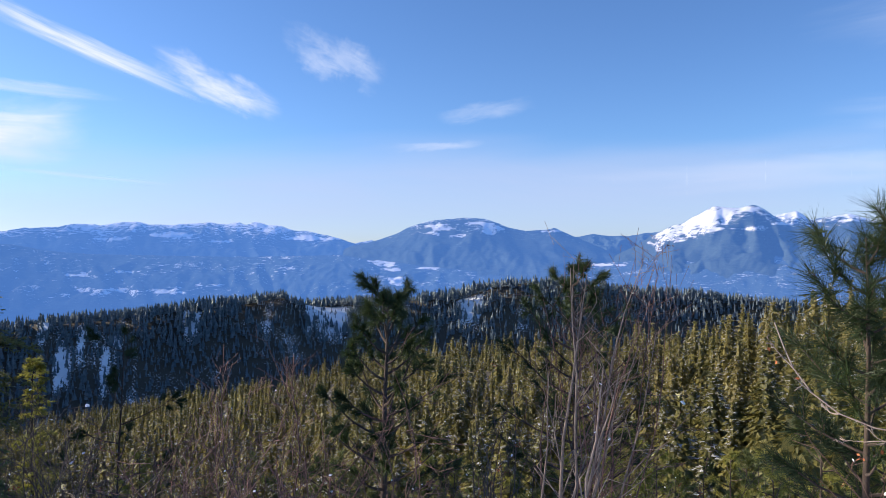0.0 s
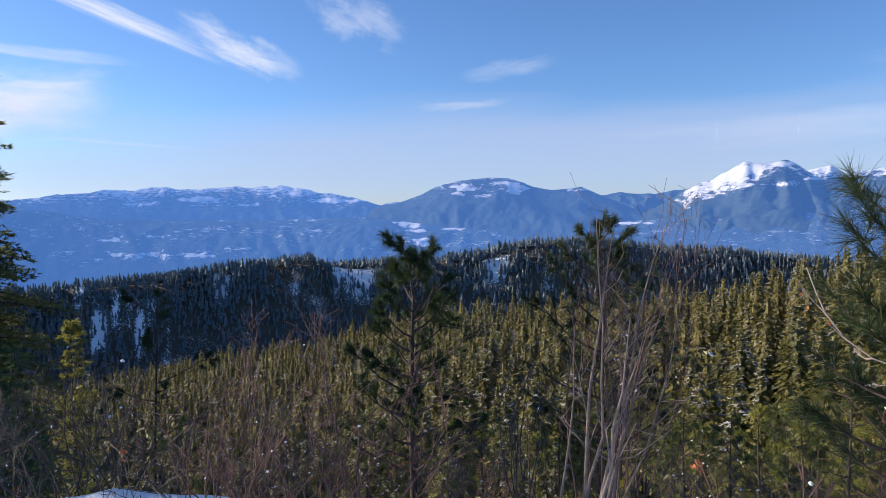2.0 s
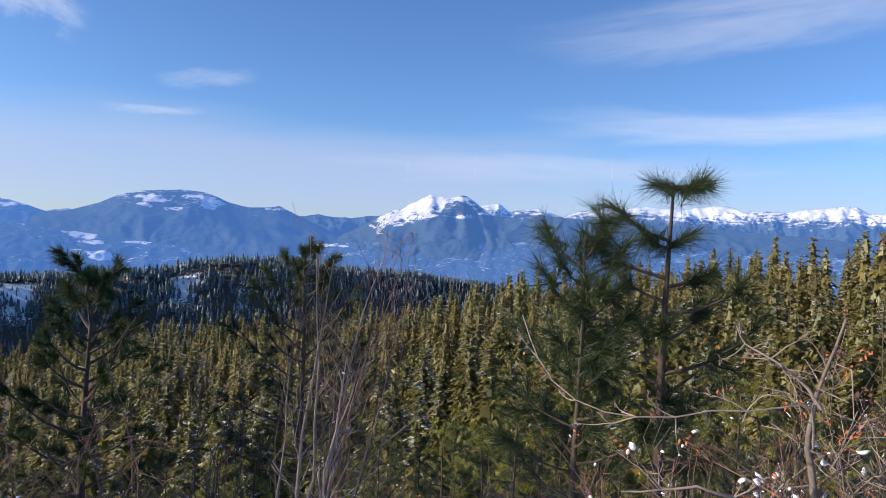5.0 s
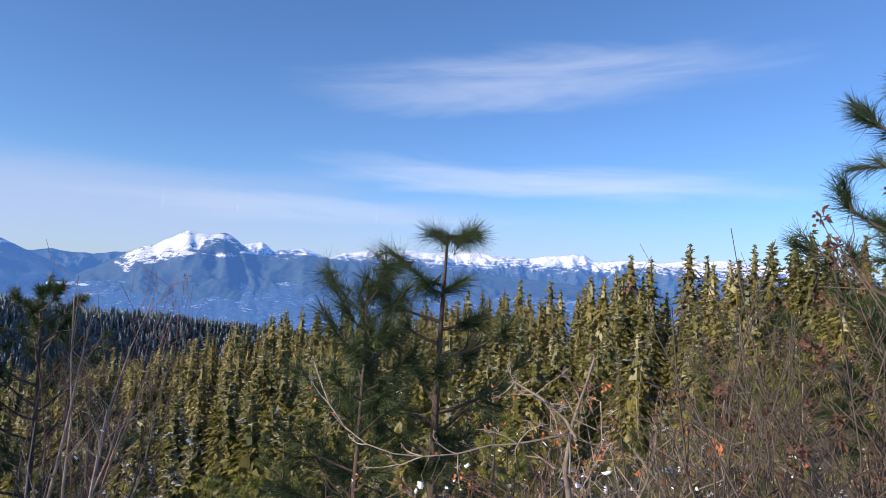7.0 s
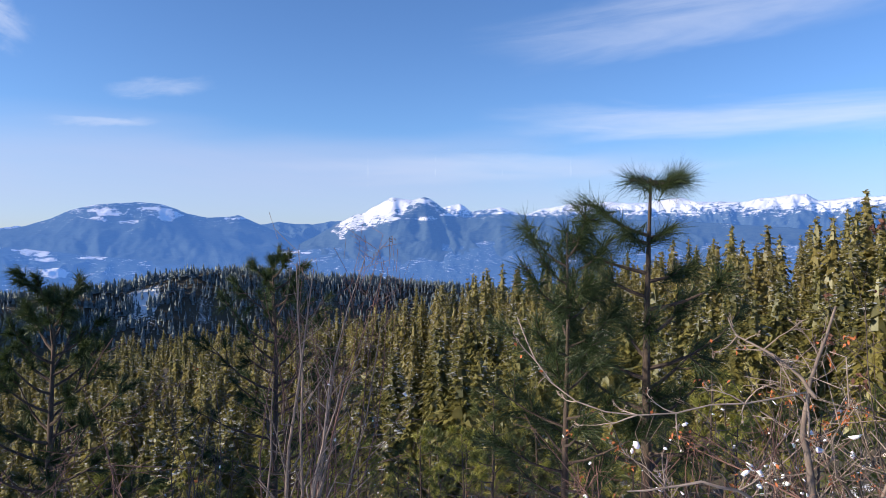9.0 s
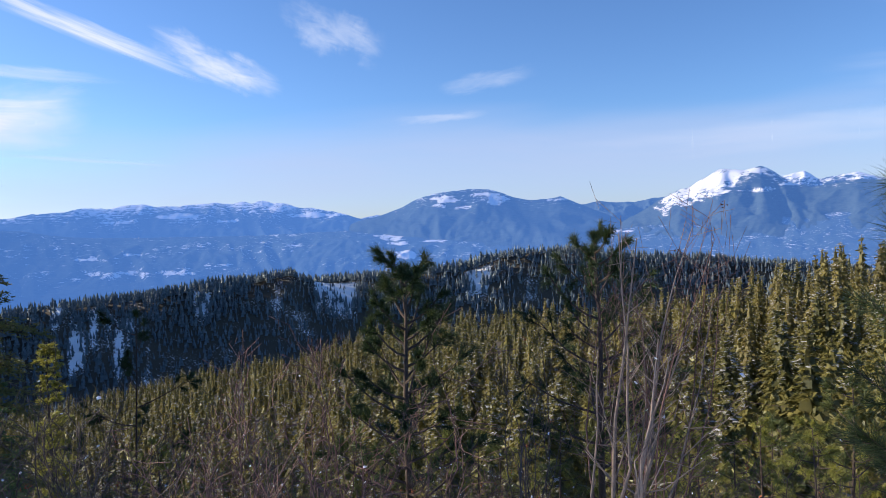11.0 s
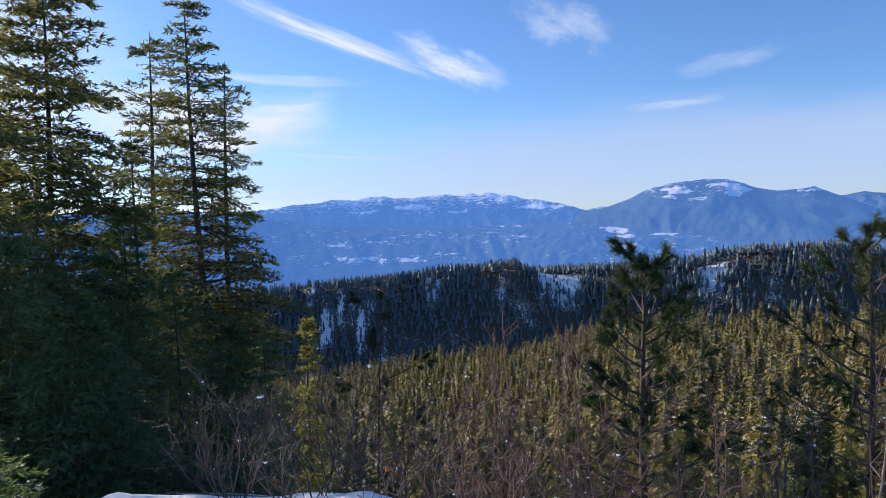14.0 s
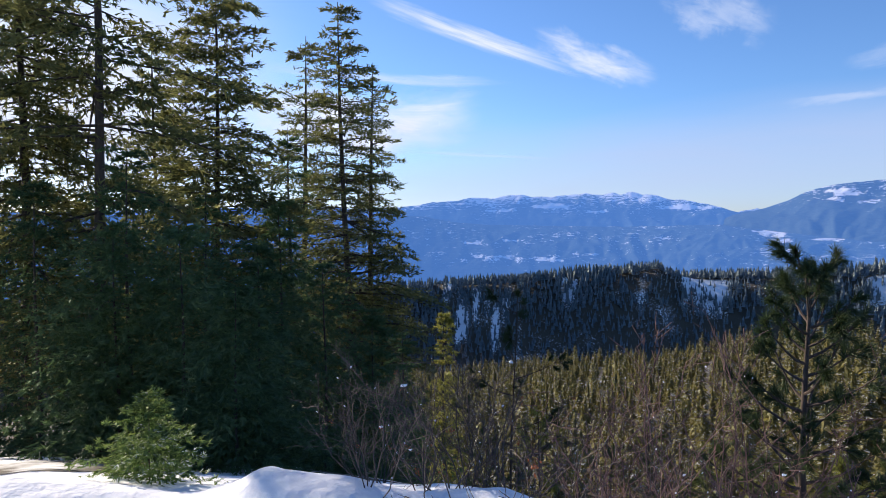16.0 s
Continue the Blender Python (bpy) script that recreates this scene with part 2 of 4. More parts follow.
def part(name, geo, mat, parent=None, label="", smooth=False):
    v, f = geo.arrays() if isinstance(geo, Geo) else geo
    ob = new(name, mesh_of(name, v, f, mat, smooth))
    ob.parent = parent
    return tagged(ob, label)


def thing(name, x, y, z, label, category, group="", turn=0.0, scale=1.0):
    ob = new(name)
    ob.empty_display_size = 0.2
    ob.matrix_basis = pose(x, y, z, 0, 0, turn) @ Matrix.Scale(scale, 4)
    return tagged(ob, label, category, group)


def grid_faces(nu, nv, closed=False):
    i, j = np.meshgrid(np.arange(nu if closed else nu - 1), np.arange(nv - 1), indexing="ij")
    a, b = i * nv + j, ((i + 1) % nu) * nv + j
    return np.concatenate([np.stack([a, b, b + 1], -1).reshape(-1, 3), np.stack([a, b + 1, a + 1], -1).reshape(-1, 3)])


def tube(points, radii, sides=6):
    p, r = np.asarray(points, float), np.asarray(radii, float)
    d = np.gradient(p, axis=0)
    d /= np.linalg.norm(d, axis=1, keepdims=True) + 1e-9
    up = np.where(np.abs(d[:, 2:]) > 0.9, (1.0, 0, 0), (0, 0, 1.0))
    a = np.cross(d, up)
    a /= np.linalg.norm(a, axis=1, keepdims=True) + 1e-9
    b = np.cross(d, a)
    ang = np.arange(sides) * 2 * np.pi / sides
    v = p[None] + r[None, :, None] * (np.cos(ang)[:, None, None] * a[None] + np.sin(ang)[:, None, None] * b[None])
    return v.reshape(-1, 3), grid_faces(sides, len(p), True)


def kites(base, along, side, shape=0.45):
    """Slim leaf-like blades: base point, vector to the tip, half-width vector."""
    n = len(base)
    mid = base + along * shape
    v = np.stack([base, mid + side, base + along, mid - side], 1).reshape(-1, 3)
    k = np.arange(n)[:, None] * 4
    return v, np.concatenate([k + [0, 1, 2], k + [0, 2, 3]])


def blades(base, along, side):
    """Needles: single slim triangles."""
    n = len(base)
    v = np.stack([base - side, base + side, base + along], 1).reshape(-1, 3)
    return v, np.arange(3 * n).reshape(-1, 3)


def unit(v):
    return v / (np.linalg.norm(v, axis=-1, keepdims=True) + 1e-9)


def fbm(x, y, scale, octaves=4, seed=0.0):
    """Value noise on arrays, about -1 to 1."""
    total, amp = np.zeros_like(x, float), 1.0
    for o in range(octaves):
        u, w = x / scale + 17.3 * o + seed, y / scale - 9.1 * o + seed * 1.7
        i, j = np.floor(u), np.floor(w)
        a, b = u - i, w - j
        a, b = a * a * (3 - 2 * a), b * b * (3 - 2 * b)

        def h(p, q):
            s = np.sin(p * 127.1 + q * 311.7 + seed * 74.7) * 43758.5453
            return (s - np.floor(s)) * 2 - 1
        total += amp * ((h(i, j) * (1 - a) + h(i + 1, j) * a) * (1 - b) + (h(i, j + 1) * (1 - a) + h(i + 1, j + 1) * a) * b)
        amp *= 0.5
        scale *= 0.5
    return total * 0.6


def smooth01(x):
    x = np.clip(x, 0, 1)
    return x * x * (3 - 2 * x)


# ---- the lie of the land: angles from the viewpoint in degrees, +y is 0, clockwise ----
def slope_top(az):
    """Angle at which the tree tops of the home slope end."""
    return np.interp(az, [-60, -30, -22, -13, -6.4, 0.8, 5.5, 17.4, 21.6, 27, 34, 47, 53, 61, 69, 77, 110],
                     [-12.0, -11.9, -10.9, -10.2, -8.4, -7.5, -7.0, -5.85, -4.9, -2.9, -2.4, -0.4, 1.3, 3.4, 5.0, 7.0, 9.0])


def slope_end(az):
    return np.interp(az, [-60, -30, -13, 0, 22, 34, 50, 60, 77, 110], [600, 620, 560, 430, 260, 210, 155, 125, 100, 90])


def ridge_top(az):
    return np.interp(az, [-60, -33, -27.8, -21.9, -17.7, -13.3, -12, -6.8, -1.1, 4.1, 10.2, 14.7, 19.1, 23.2, 27.1, 50],
                     [-4.9, -4.35, -3.95, -3.7, -3.15, -2.85, -3.5, -3.4, -3.3, -2.25, -2.0, -2.35, -2.75, -3.1, -3.55, -6])


RIDGE_TREE, SLOPE_TREE, RIDGE_STEEP = 16.0, 14.0, 0.8


def ridge_r(az):
    """Distance of the ridge's crest: it draws away to the right."""
    return np.interp(az, [-60, -45, -30, 0, 28, 45, 80], [700, 730, 790, 940, 1130, 1250, 1350])


def height(x, y, rough=True):
    """The ground's z."""
    az, r = np.degrees(np.arctan2(x, y)), np.hypot(x, y)
    end = slope_end(az)
    rr = np.minimum(r, end)
    log = np.log(end / np.maximum(rr, 1.0))
    tree = np.minimum(SLOPE_TREE, 2 + 0.16 * rr)
    home = rr * np.tan(np.radians(np.maximum(slope_top(az) - 3.4 * log - 0.85 * log ** 2, -38))) - tree
    crest = ridge_r(az) * np.tan(np.radians(ridge_top(az))) - RIDGE_TREE
    run = r - ridge_r(az)
    ridge = crest - np.where(run < 0, -run * RIDGE_STEEP, run * 0.22)
    ridge = np.maximum(ridge, -300)
    fall = home - 0.45 * np.maximum(r - end, 0)
    z = np.where(r <= end, home, np.maximum(fall, ridge))
    drop = np.interp(az, [-180, -130, -75, -42, -26, 0, 60, 110, 140, 180], [0.0, 0.05, 0.22, 0.34, 0.43, 0.44, 0.4, 0.2, 0.0, 0.0])
    edge = np.interp(az, [-180, -62, -45, -28, -10, 180], [5.2, 4.9, 4.2, 4.1, 3.5, 3.5])
    near = -EYE - drop * np.maximum(r - edge, 0)
    side = smooth01((np.abs(az + 0.0) - np.where(az < 0, 36, 95)) / 25.0)
    w = smooth01((r - 11) / (18 + 60 * side))
    z = near * (1 - w) + z * w
    if rough:
        z = z + fbm(x, y, 2.2, 3) * 0.10 * smooth01((r - 2.5) / 3) + fbm(x, y, 40, 4, 3.0) * 1.6 * smooth01((r - 25) / 60) \
            + fbm(x, y, 150, 4, 5.0) * 8 * smooth01((r - end - 60) / 120)
        bank = sum(h_ * np.exp(-((az - a_) / w_) ** 2) for a_, h_, w_ in ((-63, 0.1, 5), (-46, 0.2, 4), (-40.5, 0.13, 4), (-29, 0.04, 4), (-5, 0.05, 3)))
        z = z + bank * np.exp(-((r - edge + 0.15) / 0.42) ** 2) + fbm(x, y, 0.55, 3, 9.0) * 0.05 * np.exp(-((r - edge) / 1.2) ** 2)
    return z + EYE


def polar(az, r):
    return r * math.sin(radians(az)), r * math.cos(radians(az))


def spot(az, r, sink=0.0):
    x, y = polar(az, r)
    return x, y, float(height(np.array([x]), np.array([y]))[0]) - sink


# snow clearings on the ridge: bearing, angle, half sizes across and down the slope
CLEARINGS = [(-30.2, -6.5, 10, 20), (-29.6, -8.2, 9, 18), (-28.2, -7.0, 7, 14), (-25.8, -7.6, 15, 16), (-24.8, -8.4, 8, 12), (-13.4, -4.5, 15, 18), (-12.0, -4.9, 13, 16), (-10.4, -5.1, 15, 18), (-9.0, -5.1, 12, 16),
             (2.2, -4.4, 20, 16), (6.2, -5.3, 15, 26), (-2.6, -4.9, 14, 18), (-5.5, -4.7, 26, 14), (4.5, -3.9, 16, 14), (-20, -5.0, 10, 12), (-15.5, -4.9, 10, 14)]
CLEARINGS = [(a_, (float(ridge_r(a_)) * math.tan(radians(float(ridge_top(a_)))) - RIDGE_TREE - RIDGE_STEEP * float(ridge_r(a_))) / (math.tan(radians(e_)) - RIDGE_STEEP), u_, w_) for a_, e_, u_, w_ in CLEARINGS]


def clearing(x, y):
    s = np.zeros_like(x, float)
    for az, r, a, b in CLEARINGS:
        cx, cy = polar(az, r)
        t, q = np.array((math.cos(radians(az)), -math.sin(radians(az)))), np.array((math.sin(radians(az)), math.cos(radians(az))))
        u, w = ((x - cx) * t[0] + (y - cy) * t[1]) / a, ((x - cx) * q[0] + (y - cy) * q[1]) / b
        s = np.maximum(s, 1.25 - np.sqrt(u * u + w * w) + fbm(x, y, 16, 4, 2.0) * 2.3)
    return np.clip(s, 0, 1)


def build_ground():
    az = np.radians(np.concatenate([np.linspace(-180, -80, 60, endpoint=False), np.linspace(-80, 90, 340, endpoint=False), np.linspace(90, 180, 50, endpoint=False)]))
    r = np.concatenate([[0.02], np.geomspace(0.6, 30, 105), np.geomspace(31, 4850, 90)])
    A, R = np.meshgrid(az, r, indexing="ij")
    x, y = R * np.sin(A), R * np.cos(A)
    z = height(x, y)
    v, f = np.stack([x, y, z], -1).reshape(-1, 3), grid_faces(len(az), len(r), True)
    f = f[:, ::-1]
    me = mesh_of("ground", v, f, M_GROUND, True)
    rr = R.ravel()
    s = np.where(rr < 7, 0.95, np.where(rr < 30, 0.5, 0.3))
    s = np.maximum(s, clearing(x.ravel(), y.ravel()) * 0.9 * (rr > 600))
    s = np.where(rr > 1200, 0.3, s)
    me.attributes.new("snow", "FLOAT", "POINT").data.foreach_set("value", s.astype(np.float32))
    tagged(new("ground", me), "snow-covered hillside with bare brown litter falling to a wooded valley", "ground", kind="structure")


build_ground()


# ---- far ranges and sky ----
def far_range(name, label, crest, r_foot, r_crest, z_foot, mat, seed, relief=0.16, spur=2.2, jag=0.02, step=0.15, fields=()):
    """A mountain range along an arc: crest heights by angle, spurs and gullies down to the foot, and a back slope."""
    a0, a1 = crest[0][0], crest[-1][0]
    az = np.arange(a0, a1 + step / 2, step)
    top = np.interp(az, [c[0] for c in crest], [c[1] for c in crest])
    top = r_crest * np.tan(np.radians(top)) + EYE
    tv = np.concatenate([np.linspace(0, 1, 56), [1.05, 1.12]])
    A, T = np.meshgrid(az, tv, indexing="ij")
    H = np.repeat(top[:, None], len(tv), 1) - z_foot
    front = np.clip(T, 0, 1)
    ridged = 1 - np.abs(fbm(A + 0.5 * np.sin(T * 5 + A * 0.6), T * 5.5, spur, 5, seed)) * 1.7
    body = front ** 1.25
    z = z_foot + H * (body + relief * (ridged - 0.6) * 4 * front * (1 - front) ** 0.8)
    z = z + H * jag * fbm(A, T * 6, 0.7, 4, seed + 4) * smooth01(front * 3)
    z = np.where(T > 1, z_foot + H * (1 - (T - 1) * 4), z)
    R = r_foot + (r_crest - r_foot) * T
    x, y = R * np.sin(np.radians(A)), R * np.cos(np.radians(A))
    me = mesh_of(name, np.stack([x, y, z], -1).reshape(-1, 3), grid_faces(len(az), len(tv))[:, ::-1], mat, True)
    el = np.degrees(np.arctan2(z - EYE, R))
    snow = np.zeros_like(A)
    for fa, fe, ha, he, *force in fields:
        q = np.sqrt(((A - fa) / ha) ** 2 + ((el - fe) / he) ** 2) + 0.9 * fbm(A, el * 2.5, 0.6, 4, fa)
        snow = np.maximum(snow, smooth01((1.25 - q) * 1.8) * (force[0] if force else 1.5))
    me.attributes.new("snow", "FLOAT", "POINT").data.foreach_set("value", snow.ravel().astype(np.float32))
    return tagged(new(name, me), label, "mountain", kind="structure")


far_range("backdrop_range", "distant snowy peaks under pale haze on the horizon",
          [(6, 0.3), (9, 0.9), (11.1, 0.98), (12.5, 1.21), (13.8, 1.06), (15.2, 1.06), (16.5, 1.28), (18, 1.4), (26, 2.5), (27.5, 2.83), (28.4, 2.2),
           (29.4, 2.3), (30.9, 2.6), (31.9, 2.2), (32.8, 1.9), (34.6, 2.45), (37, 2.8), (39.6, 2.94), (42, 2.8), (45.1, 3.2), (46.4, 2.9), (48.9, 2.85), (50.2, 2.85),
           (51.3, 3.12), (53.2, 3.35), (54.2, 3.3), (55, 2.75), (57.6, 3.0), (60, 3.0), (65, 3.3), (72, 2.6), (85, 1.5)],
          3900, 4600, -120, range_material("peak_haze", HAZE_GLOW, 0.4, 150, 60, amount=0.35, patch=0.02), 3.1, 0.3, 1.6, 0.025, step=0.1)
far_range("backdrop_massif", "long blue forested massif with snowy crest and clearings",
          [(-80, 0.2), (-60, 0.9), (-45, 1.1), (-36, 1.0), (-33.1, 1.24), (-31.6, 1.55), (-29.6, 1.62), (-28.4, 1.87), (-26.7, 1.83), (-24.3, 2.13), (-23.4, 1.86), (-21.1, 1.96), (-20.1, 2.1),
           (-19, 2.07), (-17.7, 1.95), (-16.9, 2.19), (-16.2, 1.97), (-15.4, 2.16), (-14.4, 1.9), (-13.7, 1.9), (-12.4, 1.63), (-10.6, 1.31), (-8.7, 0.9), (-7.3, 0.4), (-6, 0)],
          3100, 4250, -150, range_material("massif_haze", HAZE_GLOW, 0.5, 94, 80, amount=0.14), 1.2, 0.13, 2.0, 0.03,
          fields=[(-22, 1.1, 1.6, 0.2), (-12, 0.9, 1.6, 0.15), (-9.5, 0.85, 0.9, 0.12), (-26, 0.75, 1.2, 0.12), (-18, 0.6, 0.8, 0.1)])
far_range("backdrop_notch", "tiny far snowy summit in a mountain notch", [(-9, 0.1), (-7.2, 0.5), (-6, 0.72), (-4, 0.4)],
          4250, 4500, -60, range_material("notch_haze", HAZE_GLOW, 0.45, 20, 40, amount=0.4), 8.0, 0.1, 1.0, 0.05)
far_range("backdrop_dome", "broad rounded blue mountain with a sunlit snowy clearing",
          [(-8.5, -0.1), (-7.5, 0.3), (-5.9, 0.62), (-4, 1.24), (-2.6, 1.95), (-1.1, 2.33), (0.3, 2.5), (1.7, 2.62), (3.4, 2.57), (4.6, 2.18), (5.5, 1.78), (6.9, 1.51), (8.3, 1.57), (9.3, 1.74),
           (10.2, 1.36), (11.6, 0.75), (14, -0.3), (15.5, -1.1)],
          3000, 4000, -140, range_material("dome_haze", HAZE_GLOW, 0.4, 160, 120, amount=0.36), 5.5, 0.1, 2.6, 0.012,
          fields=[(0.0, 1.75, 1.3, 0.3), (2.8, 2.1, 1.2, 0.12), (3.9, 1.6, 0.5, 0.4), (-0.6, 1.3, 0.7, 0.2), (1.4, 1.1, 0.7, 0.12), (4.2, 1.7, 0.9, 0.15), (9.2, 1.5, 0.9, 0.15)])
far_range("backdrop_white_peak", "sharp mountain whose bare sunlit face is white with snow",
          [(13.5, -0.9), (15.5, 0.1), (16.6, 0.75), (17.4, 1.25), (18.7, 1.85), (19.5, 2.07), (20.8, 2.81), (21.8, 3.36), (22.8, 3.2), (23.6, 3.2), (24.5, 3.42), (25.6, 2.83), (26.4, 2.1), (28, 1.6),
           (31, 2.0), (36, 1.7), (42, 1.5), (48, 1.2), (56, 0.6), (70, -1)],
          2900, 3900, -150, range_material("white_peak_haze", HAZE_GLOW, 0.34, 185, 120, amount=0.45), 6.3, 0.12, 2.2, 0.02,
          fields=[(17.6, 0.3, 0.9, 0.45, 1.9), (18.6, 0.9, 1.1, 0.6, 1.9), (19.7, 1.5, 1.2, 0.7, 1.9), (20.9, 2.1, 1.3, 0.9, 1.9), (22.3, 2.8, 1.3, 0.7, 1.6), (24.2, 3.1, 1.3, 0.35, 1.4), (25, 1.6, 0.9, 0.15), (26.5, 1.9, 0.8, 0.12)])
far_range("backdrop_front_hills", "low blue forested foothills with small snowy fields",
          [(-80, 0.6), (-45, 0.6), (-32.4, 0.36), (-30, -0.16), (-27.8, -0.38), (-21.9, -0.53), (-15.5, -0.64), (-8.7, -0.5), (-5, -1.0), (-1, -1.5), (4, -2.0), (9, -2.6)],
          2200, 3200, -210, range_material("front_haze", HAZE_GLOW, 0.44, -20, 420, amount=0.75, patch=0.03), 2.7, 0.15, 2.4, 0.015,
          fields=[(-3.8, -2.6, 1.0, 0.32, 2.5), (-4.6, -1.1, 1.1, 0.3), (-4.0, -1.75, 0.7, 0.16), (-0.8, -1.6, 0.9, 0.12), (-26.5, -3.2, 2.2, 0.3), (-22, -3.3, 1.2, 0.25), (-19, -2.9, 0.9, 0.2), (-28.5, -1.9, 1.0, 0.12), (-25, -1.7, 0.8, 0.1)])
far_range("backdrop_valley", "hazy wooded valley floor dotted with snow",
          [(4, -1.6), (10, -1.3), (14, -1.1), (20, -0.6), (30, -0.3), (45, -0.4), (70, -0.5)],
          2100, 3500, -230, range_material("valley_haze", HAZE_GLOW, 0.42, -40, 420, amount=0.7, patch=0.05), 9.9, 0.05, 2.0, 0.015,
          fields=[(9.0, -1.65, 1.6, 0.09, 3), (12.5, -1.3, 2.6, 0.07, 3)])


SKY_R = 4780.0


def cloud(label, az0, el0, az1, el1, width, density, along, across, seed, bow=0.0, tone=(0.72, 0.735, 0.77)):
    """A streak of cirrus on the sky vault from one bearing to another."""
    nu, nv = 40, 14
    u, w = np.meshgrid(np.linspace(0, 1, nu), np.linspace(0, 1, nv), indexing="ij")
    d = np.hypot(az1 - az0, el1 - el0)
    nx, ny = -(el1 - el0) / d, (az1 - az0) / d
    off = (w - 0.5) * width + bow * np.sin(u * math.pi)
    A, E = np.radians(az0 + (az1 - az0) * u + nx * off), np.radians(el0 + (el1 - el0) * u + ny * off)
    v = SKY_R * np.stack([np.sin(A) * np.cos(E), np.cos(A) * np.cos(E), np.sin(E)], -1)
    f = grid_faces(nu, nv)
    me = mesh_of("backdrop_cloud", v.reshape(-1, 3), f, cloud_material("cirrus", density, along, across, seed, tone), True)
    uv = me.uv_layers.new(name="UVMap")
    pts = np.stack([u, w], -1).reshape(-1, 2)[f.ravel()]
    uv.data.foreach_set("uv", pts.astype(np.float32).ravel())
    tagged(new("backdrop_cloud", me), label, "cloud", "cirrus clouds", "structure")


cloud("long bright streak of cirrus", -40, 18.9, -16.0, 10.7, 2.6, 1.1, 3, 5, 1.0)
cloud("feathery cirrus wisps", -25, 15.6, -11.5, 10.4, 4.6, 0.9, 5, 7, 4.0)
cloud("small feathery cirrus tuft", -15, 18.0, -3.5, 13.2, 5.6, 0.45, 6, 8, 7.0)
cloud("bright ragged cirrus bank", -52, 7.6, -23.5, 9.4, 10.5, 1.6, 4, 5, 12.0)
cloud("thin cirrus streak", -50, 12.6, -22, 11.0, 1.6, 0.7, 4, 3, 15.0)
cloud("broad hazy cirrus near the sun", -112, 10, -30, 10, 30, 1.3, 2, 2, 18.0)
cloud("thin low cirrus streak", -6, 8.3, 5, 9.0, 1.3, 0.4, 4, 2, 21.0)
cloud("faint cirrus wisp", -2, 10.6, 9, 12.2, 2.4, 0.3, 4, 3, 24.0)
cloud("thin contrail-like streak low in the sky", -36, 5.9, -19, 4.9, 0.5, 0.4, 2, 1.5, 27.0)
cloud("wide faint cirrus veil", 20, 15.5, 80, 19.5, 7.5, 0.4, 4, 4, 31.0)
cloud("wide pale cirrus veil", 22, 9.8, 82, 8.6, 5.2, 0.55, 4, 4, 35.0)
cloud("pale haze of thin cloud along the horizon", -110, 3.5, 110, 3.5, 17.0, 0.8, 3, 0.8, 43.0, tone=(0.45, 0.5, 0.64))
cloud("pale low cirrus veil", 2, 5.2, 62, 6.2, 3.6, 0.4, 5, 3, 39.0)


# ---- trees ----
def bough(rng, base, along, droop, blade, step, limb, slim=0.14):
    """One bough: a sagging limb with side twigs of small flat needle sprays. Returns needles and limb."""
    ln = np.linalg.norm(along)
    fwd = along / ln
    across = unit(np.cross(fwd, (0, 0, 1.0)))
    n = max(4, int(ln / step))
    s = np.linspace(0.14, 1.0, n)
    p = base + along * s[:, None]
    p[:, 2] += -droop * 0.5 * ln * s * (s - 1.0) - 0.1 * ln * s ** 2
    reach = (0.44 * ln * (1.1 - s) * rng.uniform(0.7, 1.25, n) + blade * 0.6)[:, None]
    needles, wood = Geo(), Geo()
    for sg in (-1, 1):
        dv = unit(across * sg * 0.9 + fwd * 0.7 + rng.normal(0, 0.16, (n, 3)) + np.array((0, 0, 1.0)) * rng.normal(-0.12, 0.34, (n, 1)))
        for w in (0.15, 0.35, 0.55, 0.78, 1.0):
            q = p + dv * reach * w + rng.normal(0, 0.15 * blade, p.shape)
            d = unit(dv * 0.75 + fwd * 0.35 + rng.normal(0, 0.42, p.shape)) * blade * rng.uniform(0.65, 1.35, (n, 1))
            for turn in (-0.55, 0.0, 0.55):
                e = unit(d + np.cross(d, (0, 0, 1.0)) * turn + rng.normal(0, 0.2 * blade, d.shape)) * np.linalg.norm(d, axis=1, keepdims=True)
                sd = unit(np.cross(e, np.array((0, 0, 1.0)) + rng.normal(0, 0.5, d.shape))) * blade * slim
                needles.add(*blades(q - d * 0.3, e, sd))
    u = np.array([0, 0.5, 0.95])
    pts = base + along * u[:, None]
    pts[:, 2] += -droop * 0.5 * ln * u * (u - 1) - 0.1 * ln * u * u
    wood.add(*tube(pts, [limb, limb * 0.6, limb * 0.15], 4))
    return needles, wood


def boughs(rng, tall, radius, whorls, per, droop, bare, power, gaps):
    """Base and direction of each bough of a conifer."""
    for i in range(whorls):
        q = min(max(bare + (1 - bare) * (i + rng.uniform(-0.3, 0.3)) / whorls, bare), 0.992)
        long = radius * (1 - q) ** power * rng.uniform(0.75, 1.15) + 0.012 * tall
        if q < 0.25:
            long *= 0.75 + q
        k = max(3, int(per * (0.55 + 0.45 * (1 - q))))
        start = rng.uniform(0, 7)
        for j in range(k):
            if rng.uniform() < gaps:
                continue
            a = start + j * 2 * math.pi / k + rng.normal(0, 0.25)
            ln = long * rng.uniform(0.6, 1.25)
            rise = 0.45 * q ** 2 - droop + rng.normal(0, 0.17)
            yield q, np.array([0, 0, q * tall + rng.uniform(-0.5, 0.5) * tall / whorls]), np.array([math.cos(a), math.sin(a), rise]) * ln


